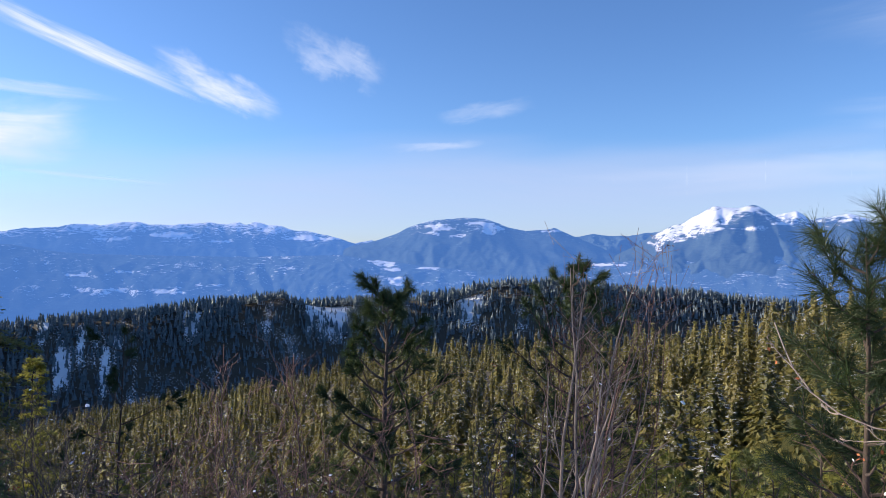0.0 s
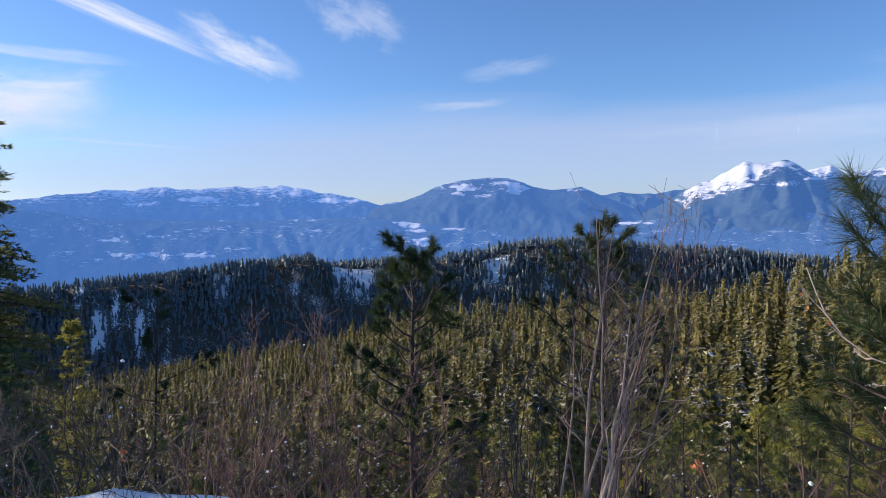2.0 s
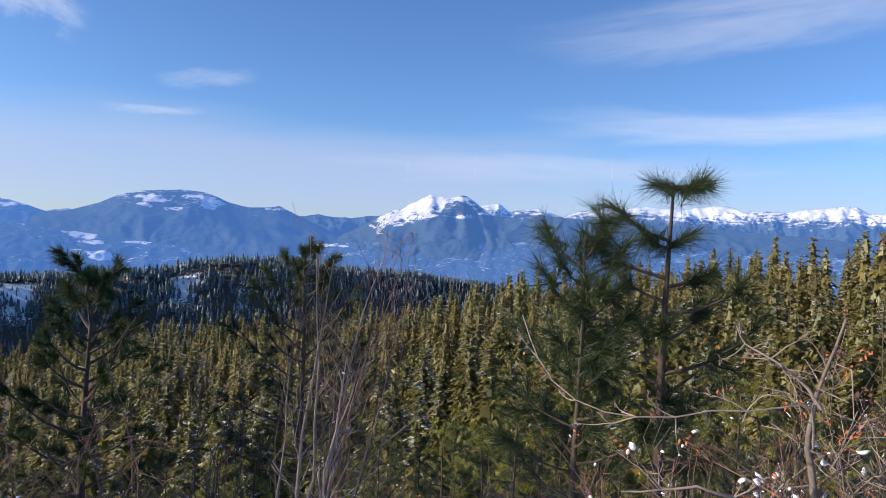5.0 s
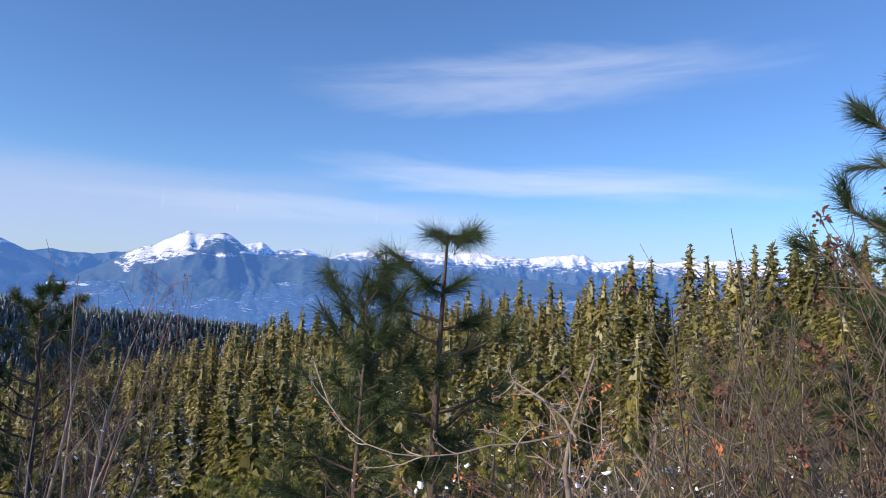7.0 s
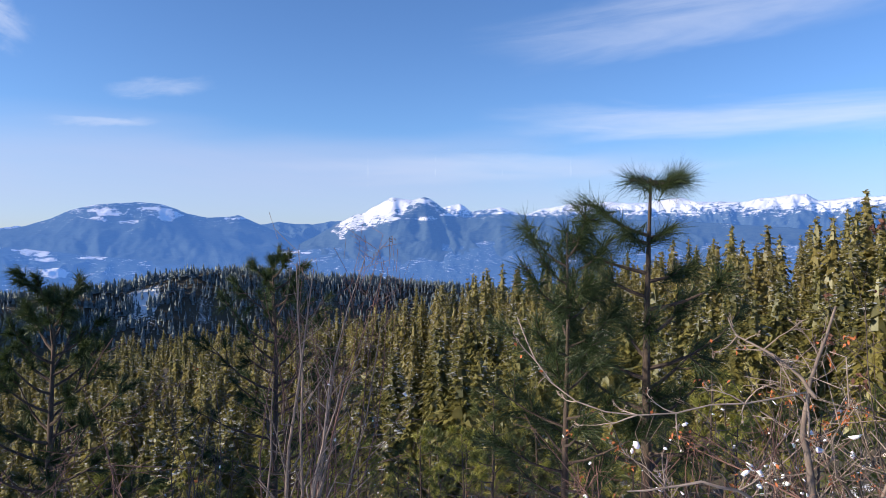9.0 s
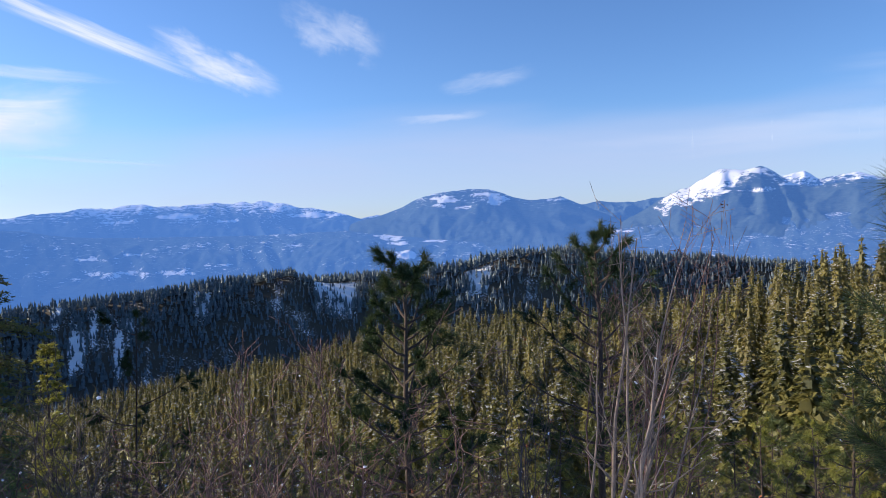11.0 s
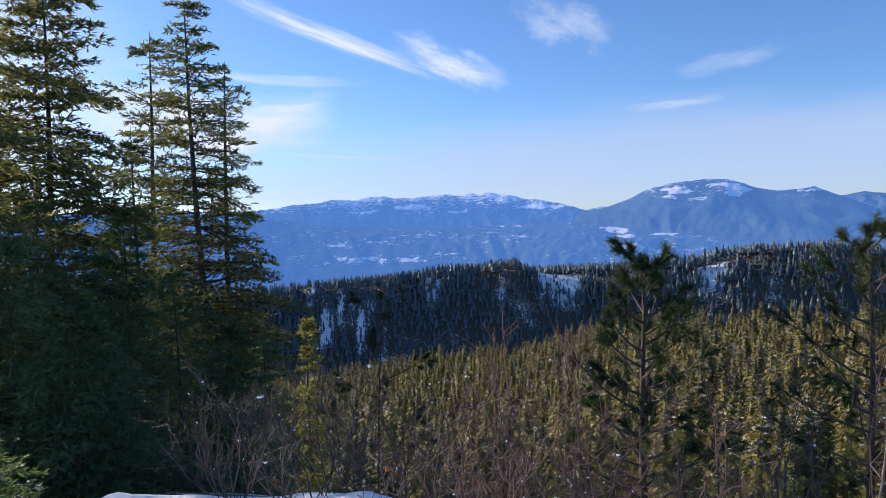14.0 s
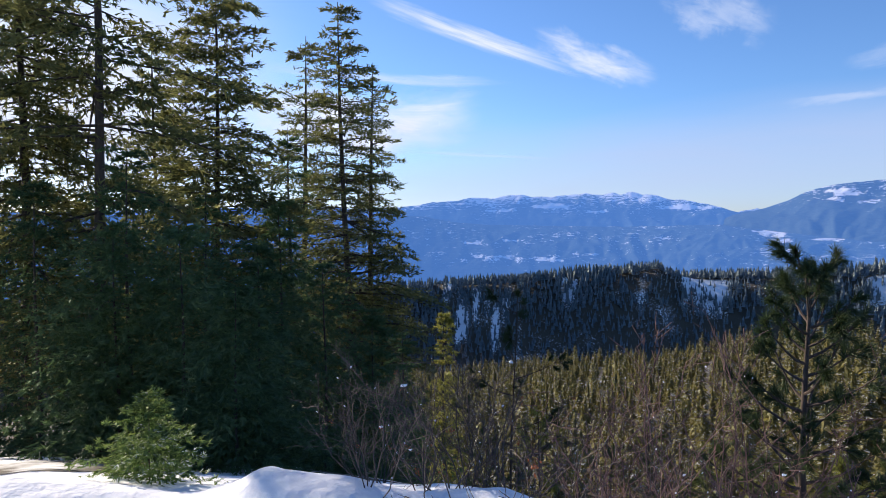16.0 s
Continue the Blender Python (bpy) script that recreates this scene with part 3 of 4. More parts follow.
def fir(rng, radius, count, sprays, size, core=7, bare=0.03, power=0.75):
    """A conifer one metre tall: drooping boughs, each a flat row of small sprays, round a trunk and inner cones added
    to block light: (trunk, crown).
    """
    trunk, crown = Geo(), Geo()
    hs = np.array([0, 0.5, 0.985])
    trunk.add(*tube(np.stack([0 * hs, 0 * hs, hs - 0.02 * (hs == 0)], 1), [0.013, 0.008, 0.0015], 4))

    def girth(q):
        return radius * (1 - q) ** power * np.minimum(0.72 + 1.6 * q, 1.0) + 0.008

    gap = (0.9 - bare) / core
    for i in range(core):
        q, k = bare + gap * i, 6
        a = rng.uniform(0, 6.3) + (np.arange(k) + rng.uniform(-0.25, 0.25, k)) * 2 * np.pi / k
        r = girth(q) * rng.uniform(0.3, 0.55, k)
        rim = np.stack([np.cos(a) * r, np.sin(a) * r, q + rng.uniform(-0.3, 0.2, k) * gap], 1)
        crown.add(np.concatenate([rim, [[0, 0, min(q + 2 * gap, 0.97)]]]), np.stack([np.arange(k), (np.arange(k) + 1) % k, np.full(k, k)], 1))
    # boughs spread evenly by golden angle, thicker towards the ground
    n = np.arange(count)
    q = bare + (0.985 - bare) * (1 - ((n + rng.uniform(0, 1, count)) / count) ** 0.7)
    a = n * 2.39996 + rng.normal(0, 0.3, count)
    ln = girth(q) * rng.uniform(0.7, 1.22, count)
    sag = rng.uniform(0.25, 0.75, count) - 0.9 * q ** 3
    out_ = np.stack([np.cos(a), np.sin(a), 0 * a], 1)
    tang = np.stack([-np.sin(a), np.cos(a), 0 * a], 1)
    down = np.array((0, 0, -1.0))
    for k in range(sprays):
        w = (0.3 + 0.7 * (k + rng.uniform(0.3, 1.0, count)) / sprays)[:, None]
        side = (1 if k % 2 else -1) * rng.uniform(0.2, 1.0, (count, 1)) if k < sprays - 1 else rng.normal(0, 0.15, (count, 1))
        L = ln[:, None]
        p = -down * q[:, None] + out_ * L * w + down * (sag[:, None] * L * w ** 1.3) + tang * side * L * 0.16 * (1.3 - w) + rng.normal(0, 0.1 * size, (count, 3))
        d = unit(out_ * 0.8 + tang * side * 0.8 + down * (sag[:, None] + 0.1) + rng.normal(0, 0.22, (count, 3)))
        s = size * rng.uniform(0.7, 1.3, (count, 1)) * np.minimum(0.5 + 0.5 * L / (0.6 * radius), 1.1)
        crown.add(*blades(p - d * s * 0.6, d * s, unit(np.cross(d, -down + out_ * 0.35 + rng.normal(0, 0.45, (count, 3)))) * s * 0.3))
    return trunk, crown


def woods(name, label, variants, x, y, z, size, turn, mat):
    """Many far trees as one sheet of woods."""
    vs, fs, n = [], [], 0
    pick = RNG.integers(0, len(variants), len(x))
    for k, (v, f) in enumerate(variants):
        i = np.nonzero(pick == k)[0]
        if not len(i):
            continue
        c, s = np.cos(turn[i])[:, None], np.sin(turn[i])[:, None]
        wide = size[i][:, None] * RNG.uniform(0.8, 1.2, (len(i), 1))
        px = (v[None, :, 0] * c - v[None, :, 1] * s) * wide + x[i][:, None]
        py = (v[None, :, 0] * s + v[None, :, 1] * c) * wide + y[i][:, None]
        pz = v[None, :, 2] * size[i][:, None] + z[i][:, None]
        vs.append(np.stack([px, py, pz], -1).reshape(-1, 3))
        fs.append((f[None] + (np.arange(len(i)) * len(v))[:, None, None]).reshape(-1, 3) + n)
        n += len(i) * len(v)
    ob = new(name, mesh_of(name, np.concatenate(vs), np.concatenate(fs), mat))
    return tagged(ob, label, "forest", kind="stuff")


def joined(pair):
    g = Geo()
    g.add(*pair[0].arrays())
    g.add(*pair[1].arrays())
    return g.arrays()


def small_cone(rng):
    """A tree of the far ridge, one metre tall: ragged skirts one above the other."""
    g = Geo()
    for q, rad, up in ((0.05, 0.2, 0.36), (0.24, 0.175, 0.33), (0.42, 0.135, 0.3), (0.6, 0.095, 0.27), (0.77, 0.055, 0.23)):
        k = 6
        a = np.arange(k) * 2 * np.pi / k + rng.uniform(0, 6)
        r = rad * rng.uniform(0.6, 1.25, k)
        v = np.concatenate([np.stack([np.cos(a) * r, np.sin(a) * r, q + rng.uniform(-0.05, 0.04, k)], 1), [[rng.normal(0, 0.008), rng.normal(0, 0.008), min(q + up, 1.0)]]])
        g.add(v, np.stack([np.arange(k), (np.arange(k) + 1) % k, np.full(k, k)], 1))
    return g.arrays()


def ridge_woods():
    rng = np.random.default_rng(11)
    az = rng.uniform(-42, 42, 16000)
    run = np.where(rng.uniform(size=len(az)) < 0.3, rng.uniform(-45, 60, len(az)), rng.uniform(-190, 60, len(az)))
    r = ridge_r(az) + run
    x, y = r * np.sin(np.radians(az)), r * np.cos(np.radians(az))
    dens = 0.72 + 0.4 * fbm(x, y, 120, 3, 8.0)
    hole = clearing(x, y)
    keep = (rng.uniform(size=len(x)) < np.where(hole > 0.12, np.where(az < -20, 0.74, 0.45), np.where(run > -30, 0.95, dens)))
    x, y, r, hole = x[keep], y[keep], r[keep], hole[keep]
    size = np.where((hole > 0.12) & (x > -250), 0.6, 1.0) * RIDGE_TREE * rng.uniform(0.35, 1.1, len(x)) * (0.82 + 0.3 * fbm(x, y, 160, 2, 1.0))
    woods("ridge_woods", "dense shaded conifer woods on the opposite ridge, haze blue put into their green", [small_cone(rng) for _ in range(6)],
          x, y, height(x, y) - 0.5, size, rng.uniform(0, 6, len(x)), M_FAR_HAZED)


def slope_woods():
    rng = np.random.default_rng(23)
    az, r = np.zeros(0), np.zeros(0)
    for r0, r1, gap in ((24, 95, 6.2), (95, 185, 5.6), (185, 660, 8.8)):
        a, q = rng.uniform(-40, 84, 40000), np.sqrt(rng.uniform(r0 * r0, r1 * r1, 40000))
        cell = np.floor(q * np.sin(np.radians(a)) / gap) * 4000 + np.floor(q * np.cos(np.radians(a)) / gap)
        one = np.unique(cell, return_index=True)[1]
        one = one[q[one] < slope_end(a[one]) + 40]
        az, r = np.append(az, a[one]), np.append(r, q[one])
    x, y = r * np.sin(np.radians(az)), r * np.cos(np.radians(az))
    end = slope_end(az)
    size = np.minimum(SLOPE_TREE, 3.5 + 0.17 * r) * np.where(r < 110, rng.uniform(0.6, 1.2, len(x)), rng.uniform(0.45, 1.25, len(x)))
    size = np.where(r > end, size * 0.9, size)
    size = np.where((r > 0.93 * end) & (r < 1.0 * end), size * rng.uniform(0.9, 1.15, len(x)), size)
    z = height(x, y) - 0.3
    # the nearer ones stand low enough to leave the far slope in view
    cap = r * np.tan(np.radians(slope_top(az) - 1.2 - 0.06 * np.maximum(90 - r, 0))) + EYE - z
    size = np.where(r < 90, np.minimum(size, cap * rng.uniform(0.7, 1.0, len(x))), size)
    ok = size > 1.5
    az, r, x, y, z, size = az[ok], r[ok], x[ok], y[ok], z[ok], size[ok]
    turn = rng.uniform(0, 6.28, len(x))
    near = np.zeros(len(x), bool)
    near[np.argsort(r)[:295]] = True
    close = [fir(rng, rng.uniform(0.22, 0.29), 170, 16, 0.045, 9, power=0.86) for _ in range(8)]
    middle = [fir(rng, rng.uniform(0.22, 0.28), 105, 8, 0.064, 7, power=0.86) for _ in range(8)]
    light = [fir(rng, rng.uniform(0.21, 0.27), 40, 3, 0.125, 4, power=0.86) for _ in range(8)]
    for i, kinds_ in (((~near) & (r < 185), middle), (r >= 185, light)):
        woods("slope_woods", "sunlit olive-green conifer woods with snow-dusted branches", [joined(v) for v in kinds_],
              x[i], y[i], z[i], size[i], turn[i], M_SLOPE)
    first = []
    for t_, c_ in close:
        k = thing("slope_conifer", 0, 0, -400, "olive-green conifer on the snowy hillside", "tree", "conifers of the slope")
        part("trunk", t_, M_BARK, k)
        part("crown", c_, M_CLOSE, k)
        first.append(k)
    used = set()
    for i in np.nonzero(near)[0]:
        k = int(rng.integers(len(first)))
        m = pose(x[i], y[i], z[i], 0, 0, math.degrees(turn[i]))
        if k not in used:
            used.add(k)
            ob = first[k]
            ob.matrix_basis = m
        else:
            ob = copy_thing(first[k], m)
        ob.scale = (size[i],) * 3


ridge_woods()
slope_woods()


def conifer(name, label, az, r, top_el, radius, whorls, per, seed, mat, group, detail=(0.15, 0.2), droop=0.25, bare=0.1, power=0.8, lean=0.0, gaps=0.15, split=False):
    """A conifer near the viewpoint; split: every bough is a part, with its needles on it."""
    rng = np.random.default_rng(seed)
    x, y, z = spot(az, r, 0.1)
    tall = r * math.tan(radians(top_el)) + EYE - z
    k = thing(name, x, y, z, label, "tree", group)
    k.rotation_euler = (0, math.atan(lean), 0)
    hs = np.linspace(0, 1, 8)
    tg = Geo()
    tg.add(*tube(np.stack([np.sin(hs * 6 + seed) * 0.004 * tall, np.cos(hs * 5 + seed) * 0.004 * tall, hs * tall - 0.3 * (hs == 0)], 1), 0.0085 * tall * (1 - hs) ** 0.8 + 0.0004 * tall, 8))
    part("trunk", tg, M_BARK, k, "dark rough bark", True)
    crown = Geo()
    for q, base, along in boughs(rng, tall, radius, whorls, per, droop, bare, power, gaps):
        needles, wood = bough(rng, base, along, droop, detail[0], detail[1], 0.0025 * tall * (1.2 - q))
        if split:
            b = part("bough", wood, M_BARK, k)
            part("needles", needles, mat, b)
        else:
            crown.add(*needles.arrays())
    if not split:
        part("crown", crown, mat, k)
    return k


# tall conifers at the edge of the lookout: bearing, distance, angle of the top, half width
# the last one, out of view to the left, is added to shade the snow bank
for n, (az, r, el, rad, wh, bare, pw, gp) in enumerate([
        (-38.0, 24, 17.4, 4.6, 52, 0.12, 0.75, 0.2), (-36.9, 27, 12.6, 2.8, 32, 0.15, 0.7, 0.25), (-42.4, 27, 14.5, 2.9, 32, 0.25, 0.5, 0.25), (-49.2, 18, 18.8, 2.9, 38, 0.15, 0.6, 0.15),
        (-57.4, 14, 33, 3.2, 22, 0.3, 0.4, 0.35), (-62.2, 16, 27, 2.6, 34, 0.15, 0.6, 0.2), (-53.5, 22, 14, 2.2, 28, 0.1, 0.6, 0.2), (-82, 10, 36, 2.2, 24, 0.12, 0.6, 0.2)]):
    conifer("tall_conifer", "tall backlit conifer with ragged drooping branches", az, r, el, rad, wh, 10 if n != 4 else 7, 100 + n, M_SPRUCE, "tall conifers beside the lookout", (0.175, 0.175), 0.22, bare, pw, -0.03 if n == 0 else 0.0, gp * (0.45 if n == 0 else 0.8), True)
for n, (az, r, el, rad) in enumerate([(-43.6, 19, 7.5, 2.0), (-56.5, 10.2, 0.0, 1.6), (-55.6, 11, 5.5, 1.9), (-48.2, 8.2, -4.5, 1.4), (-46.4, 10.5, -1.5, 1.7), (-52, 9.6, -0.5, 1.7), (-41.2, 12.5, -3.5, 1.8),
                                      (-37.2, 15, -7.0, 1.9), (-61.5, 12.5, 3.0, 1.7), (-50.2, 12.5, 2.5, 1.8), (-34.8, 19, -9.0, 1.8), (-44.6, 14, 1.5, 1.7)]):
    conifer("young_fir", "dense dark green young fir in shade", az, r, el, rad * 1.1, 19, 10, 200 + n, M_FIR, "young firs beside the lookout", (0.085 if r < 13 else 0.12, 0.15 if r < 13 else 0.2), 0.3, 0.04, 0.75, 0.0, 0.08)
conifer("small_fir", "waist-high bright green fir sapling dusted with snow", -54.4, 5.3, -12.4, 0.56, 10, 9, 310, M_SAPLING, "", (0.042, 0.06), 0.1, 0.04, 0.8, 0.0, 0.0)
conifer("small_spruce", "slender young spruce lit from the side", -31.0, 30, -7.4, 1.35, 38, 11, 320, M_YPINE, "", (0.17, 0.2), 0.2, 0.05, 0.8, 0.0, 0.05)


# ---- pines with long needles ----
def needle_tuft(geo, rng, tip, way, count, length, thick, spread=0.8, back=0.12):
    """A bottle-brush of needles round the last part of a twig."""
    s = rng.uniform(0, 1, count)[:, None]
    base = tip - way * back * s
    d = unit(way * rng.uniform(0.35, 1.2, (count, 1)) + spread * unit(rng.normal(0, 1, (count, 3))) * rng.uniform(0.5, 1.0, (count, 1)))
    d[:, 2] -= 0.12
    ln = length * rng.uniform(0.75, 1.1, (count, 1))
    sd = unit(np.cross(d, rng.normal(0, 1, (count, 3)))) * thick
    geo.add(*blades(base, d * ln, sd))


def pine(label, x, y, z, tall, limbs, seed, needle=0.17, count=90, thick=0.0016, reach=0.36, first=0.25, trunk_r=0.04, lean=(0.0, 0.0), group="", mat=None, top_tuft=1.0, name="young_pine", taper=0.7, special=(), ceil=0.97, lift=1.0):
    """A young long-needled pine: trunk, limbs that turn up at their ends, and needle tufts on each limb."""
    rng = np.random.default_rng(seed)
    k = thing(name, x, y, z, label, "tree", group)
    mat = mat or M_PINE
    hs = np.linspace(0, 1, 9)
    wob = np.stack([np.sin(hs * 5 + seed) * 0.012 * tall, np.cos(hs * 4 + seed) * 0.012 * tall, 0 * hs], 1)
    axis = np.stack([lean[0] * hs, lean[1] * hs, hs * tall - 0.2 * (hs == 0)], 1) + wob * hs[:, None]
    tg = Geo()
    tg.add(*tube(axis, trunk_r * (1 - 0.82 * hs), 8))
    part("trunk", tg, M_PBARK, k, "scaly grey-brown bark", True)
    crown = Geo()
    top = axis[-1]
    for _ in range(3):
        needle_tuft(crown, rng, top + rng.normal(0, 0.02, 3), unit(np.array([rng.normal(0, 0.25), rng.normal(0, 0.25), 1.0])), int(count * 0.7 * top_tuft), needle, thick)
    part("leader_tuft", crown, mat, k)
    for i in range(limbs + len(special)):
        q = first + (ceil - first) * (i + 0.5) / limbs
        p0 = np.array([np.interp(q, hs, axis[:, c]) for c in range(3)])
        a = i * 2.4 + rng.uniform(-0.5, 0.5)
        ln = reach * tall * (1.12 - q) ** taper * rng.uniform(0.7, 1.2)
        steep = lift * (0.55 + 0.6 * q)
        if i >= limbs:
            below, bearing, ln, steep = special[i - limbs]
            q = 1 - below / tall
            a = radians(bearing)
            p0 = np.array([np.interp(q, hs, axis[:, c]) for c in range(3)])
        out_ = np.array([math.cos(a), math.sin(a), 0.0])
        u = np.linspace(0, 1, 5)
        rise = 0.25 * u + 0.4 * u ** 2.2 * rng.uniform(0.5, 1.3)
        path = p0 + out_ * (u * ln)[:, None] + np.array([0, 0, 1.0]) * (rise * ln * steep)[:, None] + rng.normal(0, 0.012 * ln, (5, 3)) * u[:, None]
        lg, ng = Geo(), Geo()
        r0 = trunk_r * (0.3 + 0.12 * (1 - q))
        lg.add(*tube(path, r0 * (1 - 0.75 * u), 5))
        ends = [(path[-1], unit(path[-1] - path[-2]))]
        for s in range(int(rng.integers(2, 5) + (q > 0.5))):
            w = rng.uniform(0.45, 0.95)
            b0 = np.array([np.interp(w, u, path[:, c]) for c in range(3)])
            b1 = b0 + unit(out_ * 0.8 + rng.normal(0, 0.5, 3) + (0, 0, 0.45)) * ln * rng.uniform(0.18, 0.36)
            lg.add(*tube(np.stack([b0, (b0 + b1) / 2 + rng.normal(0, 0.01, 3), b1]), [r0 * 0.4, r0 * 0.33, r0 * 0.2], 4))
            ends.append((b1, unit(b1 - b0)))
        limb = part("limb", lg, M_PBARK, k)
        for e, w in ends:
            needle_tuft(ng, rng, e, w, count, needle, thick, 0.8, needle * 0.9)
        part("needles", ng, mat, limb)
    return k


cx, cy, cz = spot(-4.9, 8.0)
pine("young long-needled pine silhouetted on the snowy bank", cx, cy, cz, -0.5 + EYE - cz, 44, 41, 0.14, 125, 0.003, 0.31, 0.1, 0.05, lift=1.5)
dx, dy, dz = spot(10.9, 9.0)
pine("young long-needled pine behind bare stems", dx, dy, dz, -0.25 + EYE - dz, 38, 43, 0.15, 115, 0.003, 0.3, 0.2, 0.05, lift=1.3)
rx_, ry_, rz_ = spot(38.6, 3.65)
pine("young long-needled pine with a tall leading shoot", rx_, ry_, rz_, 0.33 + EYE - rz_, 14, 47, 0.15, 90, 0.0013, 0.26, 0.25, 0.034, top_tuft=0.35, ceil=0.62,
     special=[(0.02, -20, 0.19, 0.2), (0.03, -60, 0.13, 0.1), (0.02, 141, 0.1, 0.3), (0.29, 125, 0.3, 0.9), (0.33, 165, 0.16, 0.8), (0.3, -50, 0.1, 0.6), (0.48, 150, 0.38, 0.8), (0.52, -35, 0.2, 0.7), (0.6, 110, 0.36, 0.8), (0.66, -55, 0.36, 0.7)])
bx, by, bz = spot(31.9, 3.4)
pine("bushy long-needled pine sapling beside a taller one", bx, by, bz, 0.05 + EYE - bz, 30, 49, 0.15, 85, 0.0013, 0.24, 0.2, 0.02, taper=0.4, lift=1.3)
sx, sy, sz = spot(-25.6, 20)
pine("thin sparse pine sapling", sx, sy, sz, 20 * math.tan(radians(-6.2)) + EYE - sz, 13, 53, 0.22, 130, 0.005, 0.24, 0.4, 0.06)
fx, fy, fz = spot(76.5, 3.6)
pine("long-needled pine with upswept branch ends", fx, fy, fz, 1.15 + EYE - fz, 34, 57, 0.13, 130, 0.0018, 0.34, 0.3, 0.045)

# young pines down the slope: a few kinds, then copies
rng = np.random.default_rng(61)
kinds = []
PINE_SPOTS = [(-33, 16), (-28, 13), (-22, 17), (-18, 12.5), (-14, 19), (-9, 15), (-7, 22), (-2, 12.5), (-1, 18), (3, 14), (5, 11.5), (6.5, 20), (8, 26), (13, 12), (14.5, 17), (16.5, 11), (18, 22), (20, 14), (23, 10.5),
              (25, 18), (27, 13), (31, 9), (33, 15), (36, 11), (40, 8.5), (43, 13), (46, 10), (50, 8), (53, 12), (56, 9.5), (60, 7.5), (64, 11), (68, 8), (73, 10), (-11, 28), (-4, 30), (10, 33), (22, 30), (30, 26), (38, 24), (48, 22), (58, 20), (-20, 31), (-30, 27),
              (-24, 9.5), (-15.5, 9), (1, 9.5), (7.5, 8.5), (17.5, 8), (21, 9.5), (26, 7.5), (29, 11), (34.5, 7.5), (42, 6.8), (47, 6.2), (52.5, 6), (57, 6.4), (62, 5.8), (67, 6.2), (-6.5, 12), (12.5, 15), (24, 13.5), (19, 17), (-12, 13.5), (-17, 24), (-26, 21)]
for n, (az, r) in enumerate(PINE_SPOTS):
    x, y, z = spot(az, r, 0.05)
    top = float(slope_top(az)) - 7.0 + rng.uniform(-4, 2.5) - 50 / r
    tall = max(0.9 + 0.05 * r, min(r * math.tan(radians(top)) + EYE - z, 5.0))
    if n < 6:
        k = pine("dark green young pine on the snowy slope" if n % 2 else "yellow-green young pine on the snowy slope", x, y, z, 2.6, 17, 70 + n, 0.15, 40, 0.0055, 0.34, 0.1, 0.035, group="young pines of the slope", mat=M_DPINE if n % 2 else M_YPINE, name="slope_pine")
        k.scale = (tall / 2.6,) * 3
        kinds.append(k)
    else:
        c = copy_thing(kinds[n % 6], pose(x, y, z, 0, 0, rng.uniform(0, 360)))
        c.scale = (tall / 2.6,) * 3


# ---- bare shrubs ----
TWIG_SPOTS = {}


def shrub_stem(rng, base, tip, r0, twigs, curl=0.12, sub=2, fine=0.0012):
    g, ends = Geo(), []
    u = np.linspace(0, 1, 7)
    span = tip - base
    ln = np.linalg.norm(span)
    side = unit(np.cross(span, rng.normal(0, 1, 3)))
    path = base + span * u[:, None] + side * (np.sin(u * math.pi) * curl * ln)[:, None] + rng.normal(0, 0.008 * ln, (7, 3)) * (u * (1 - u) * 4)[:, None]
    g.add(*tube(path, r0 * (1 - 0.8 * u), 5))
    for _ in range(twigs):
        w = rng.uniform(0.25, 0.97)
        b0 = np.array([np.interp(w, u, path[:, c]) for c in range(3)])
        d = unit(unit(span) * 0.8 + rng.normal(0, 0.55, 3) + (0, 0, 0.2)) * ln * rng.uniform(0.12, 0.38) * (1.15 - w * 0.6)
        b1 = b0 + d * 0.5 + rng.normal(0, 0.03 * ln, 3)
        b2 = b0 + d
        rr = r0 * (1 - 0.8 * w) * 0.55
        g.add(*tube(np.stack([b0, b1, b2]), np.maximum([rr, rr * 0.7, rr * 0.3], fine), 4))
        ends += [b1, b2]
        for _ in range(sub):
            e0 = b0 + (b2 - b0) * rng.uniform(0.3, 0.9)
            e1 = e0 + unit(d + rng.normal(0, 0.6, 3) * np.linalg.norm(d)) * np.linalg.norm(d) * rng.uniform(0.25, 0.6)
            g.add(*tube(np.stack([e0, e1]), np.maximum([rr * 0.45, rr * 0.2], fine * 0.85), 3))
            ends.append(e1)
    ends.append(path[-1])
    return g, ends


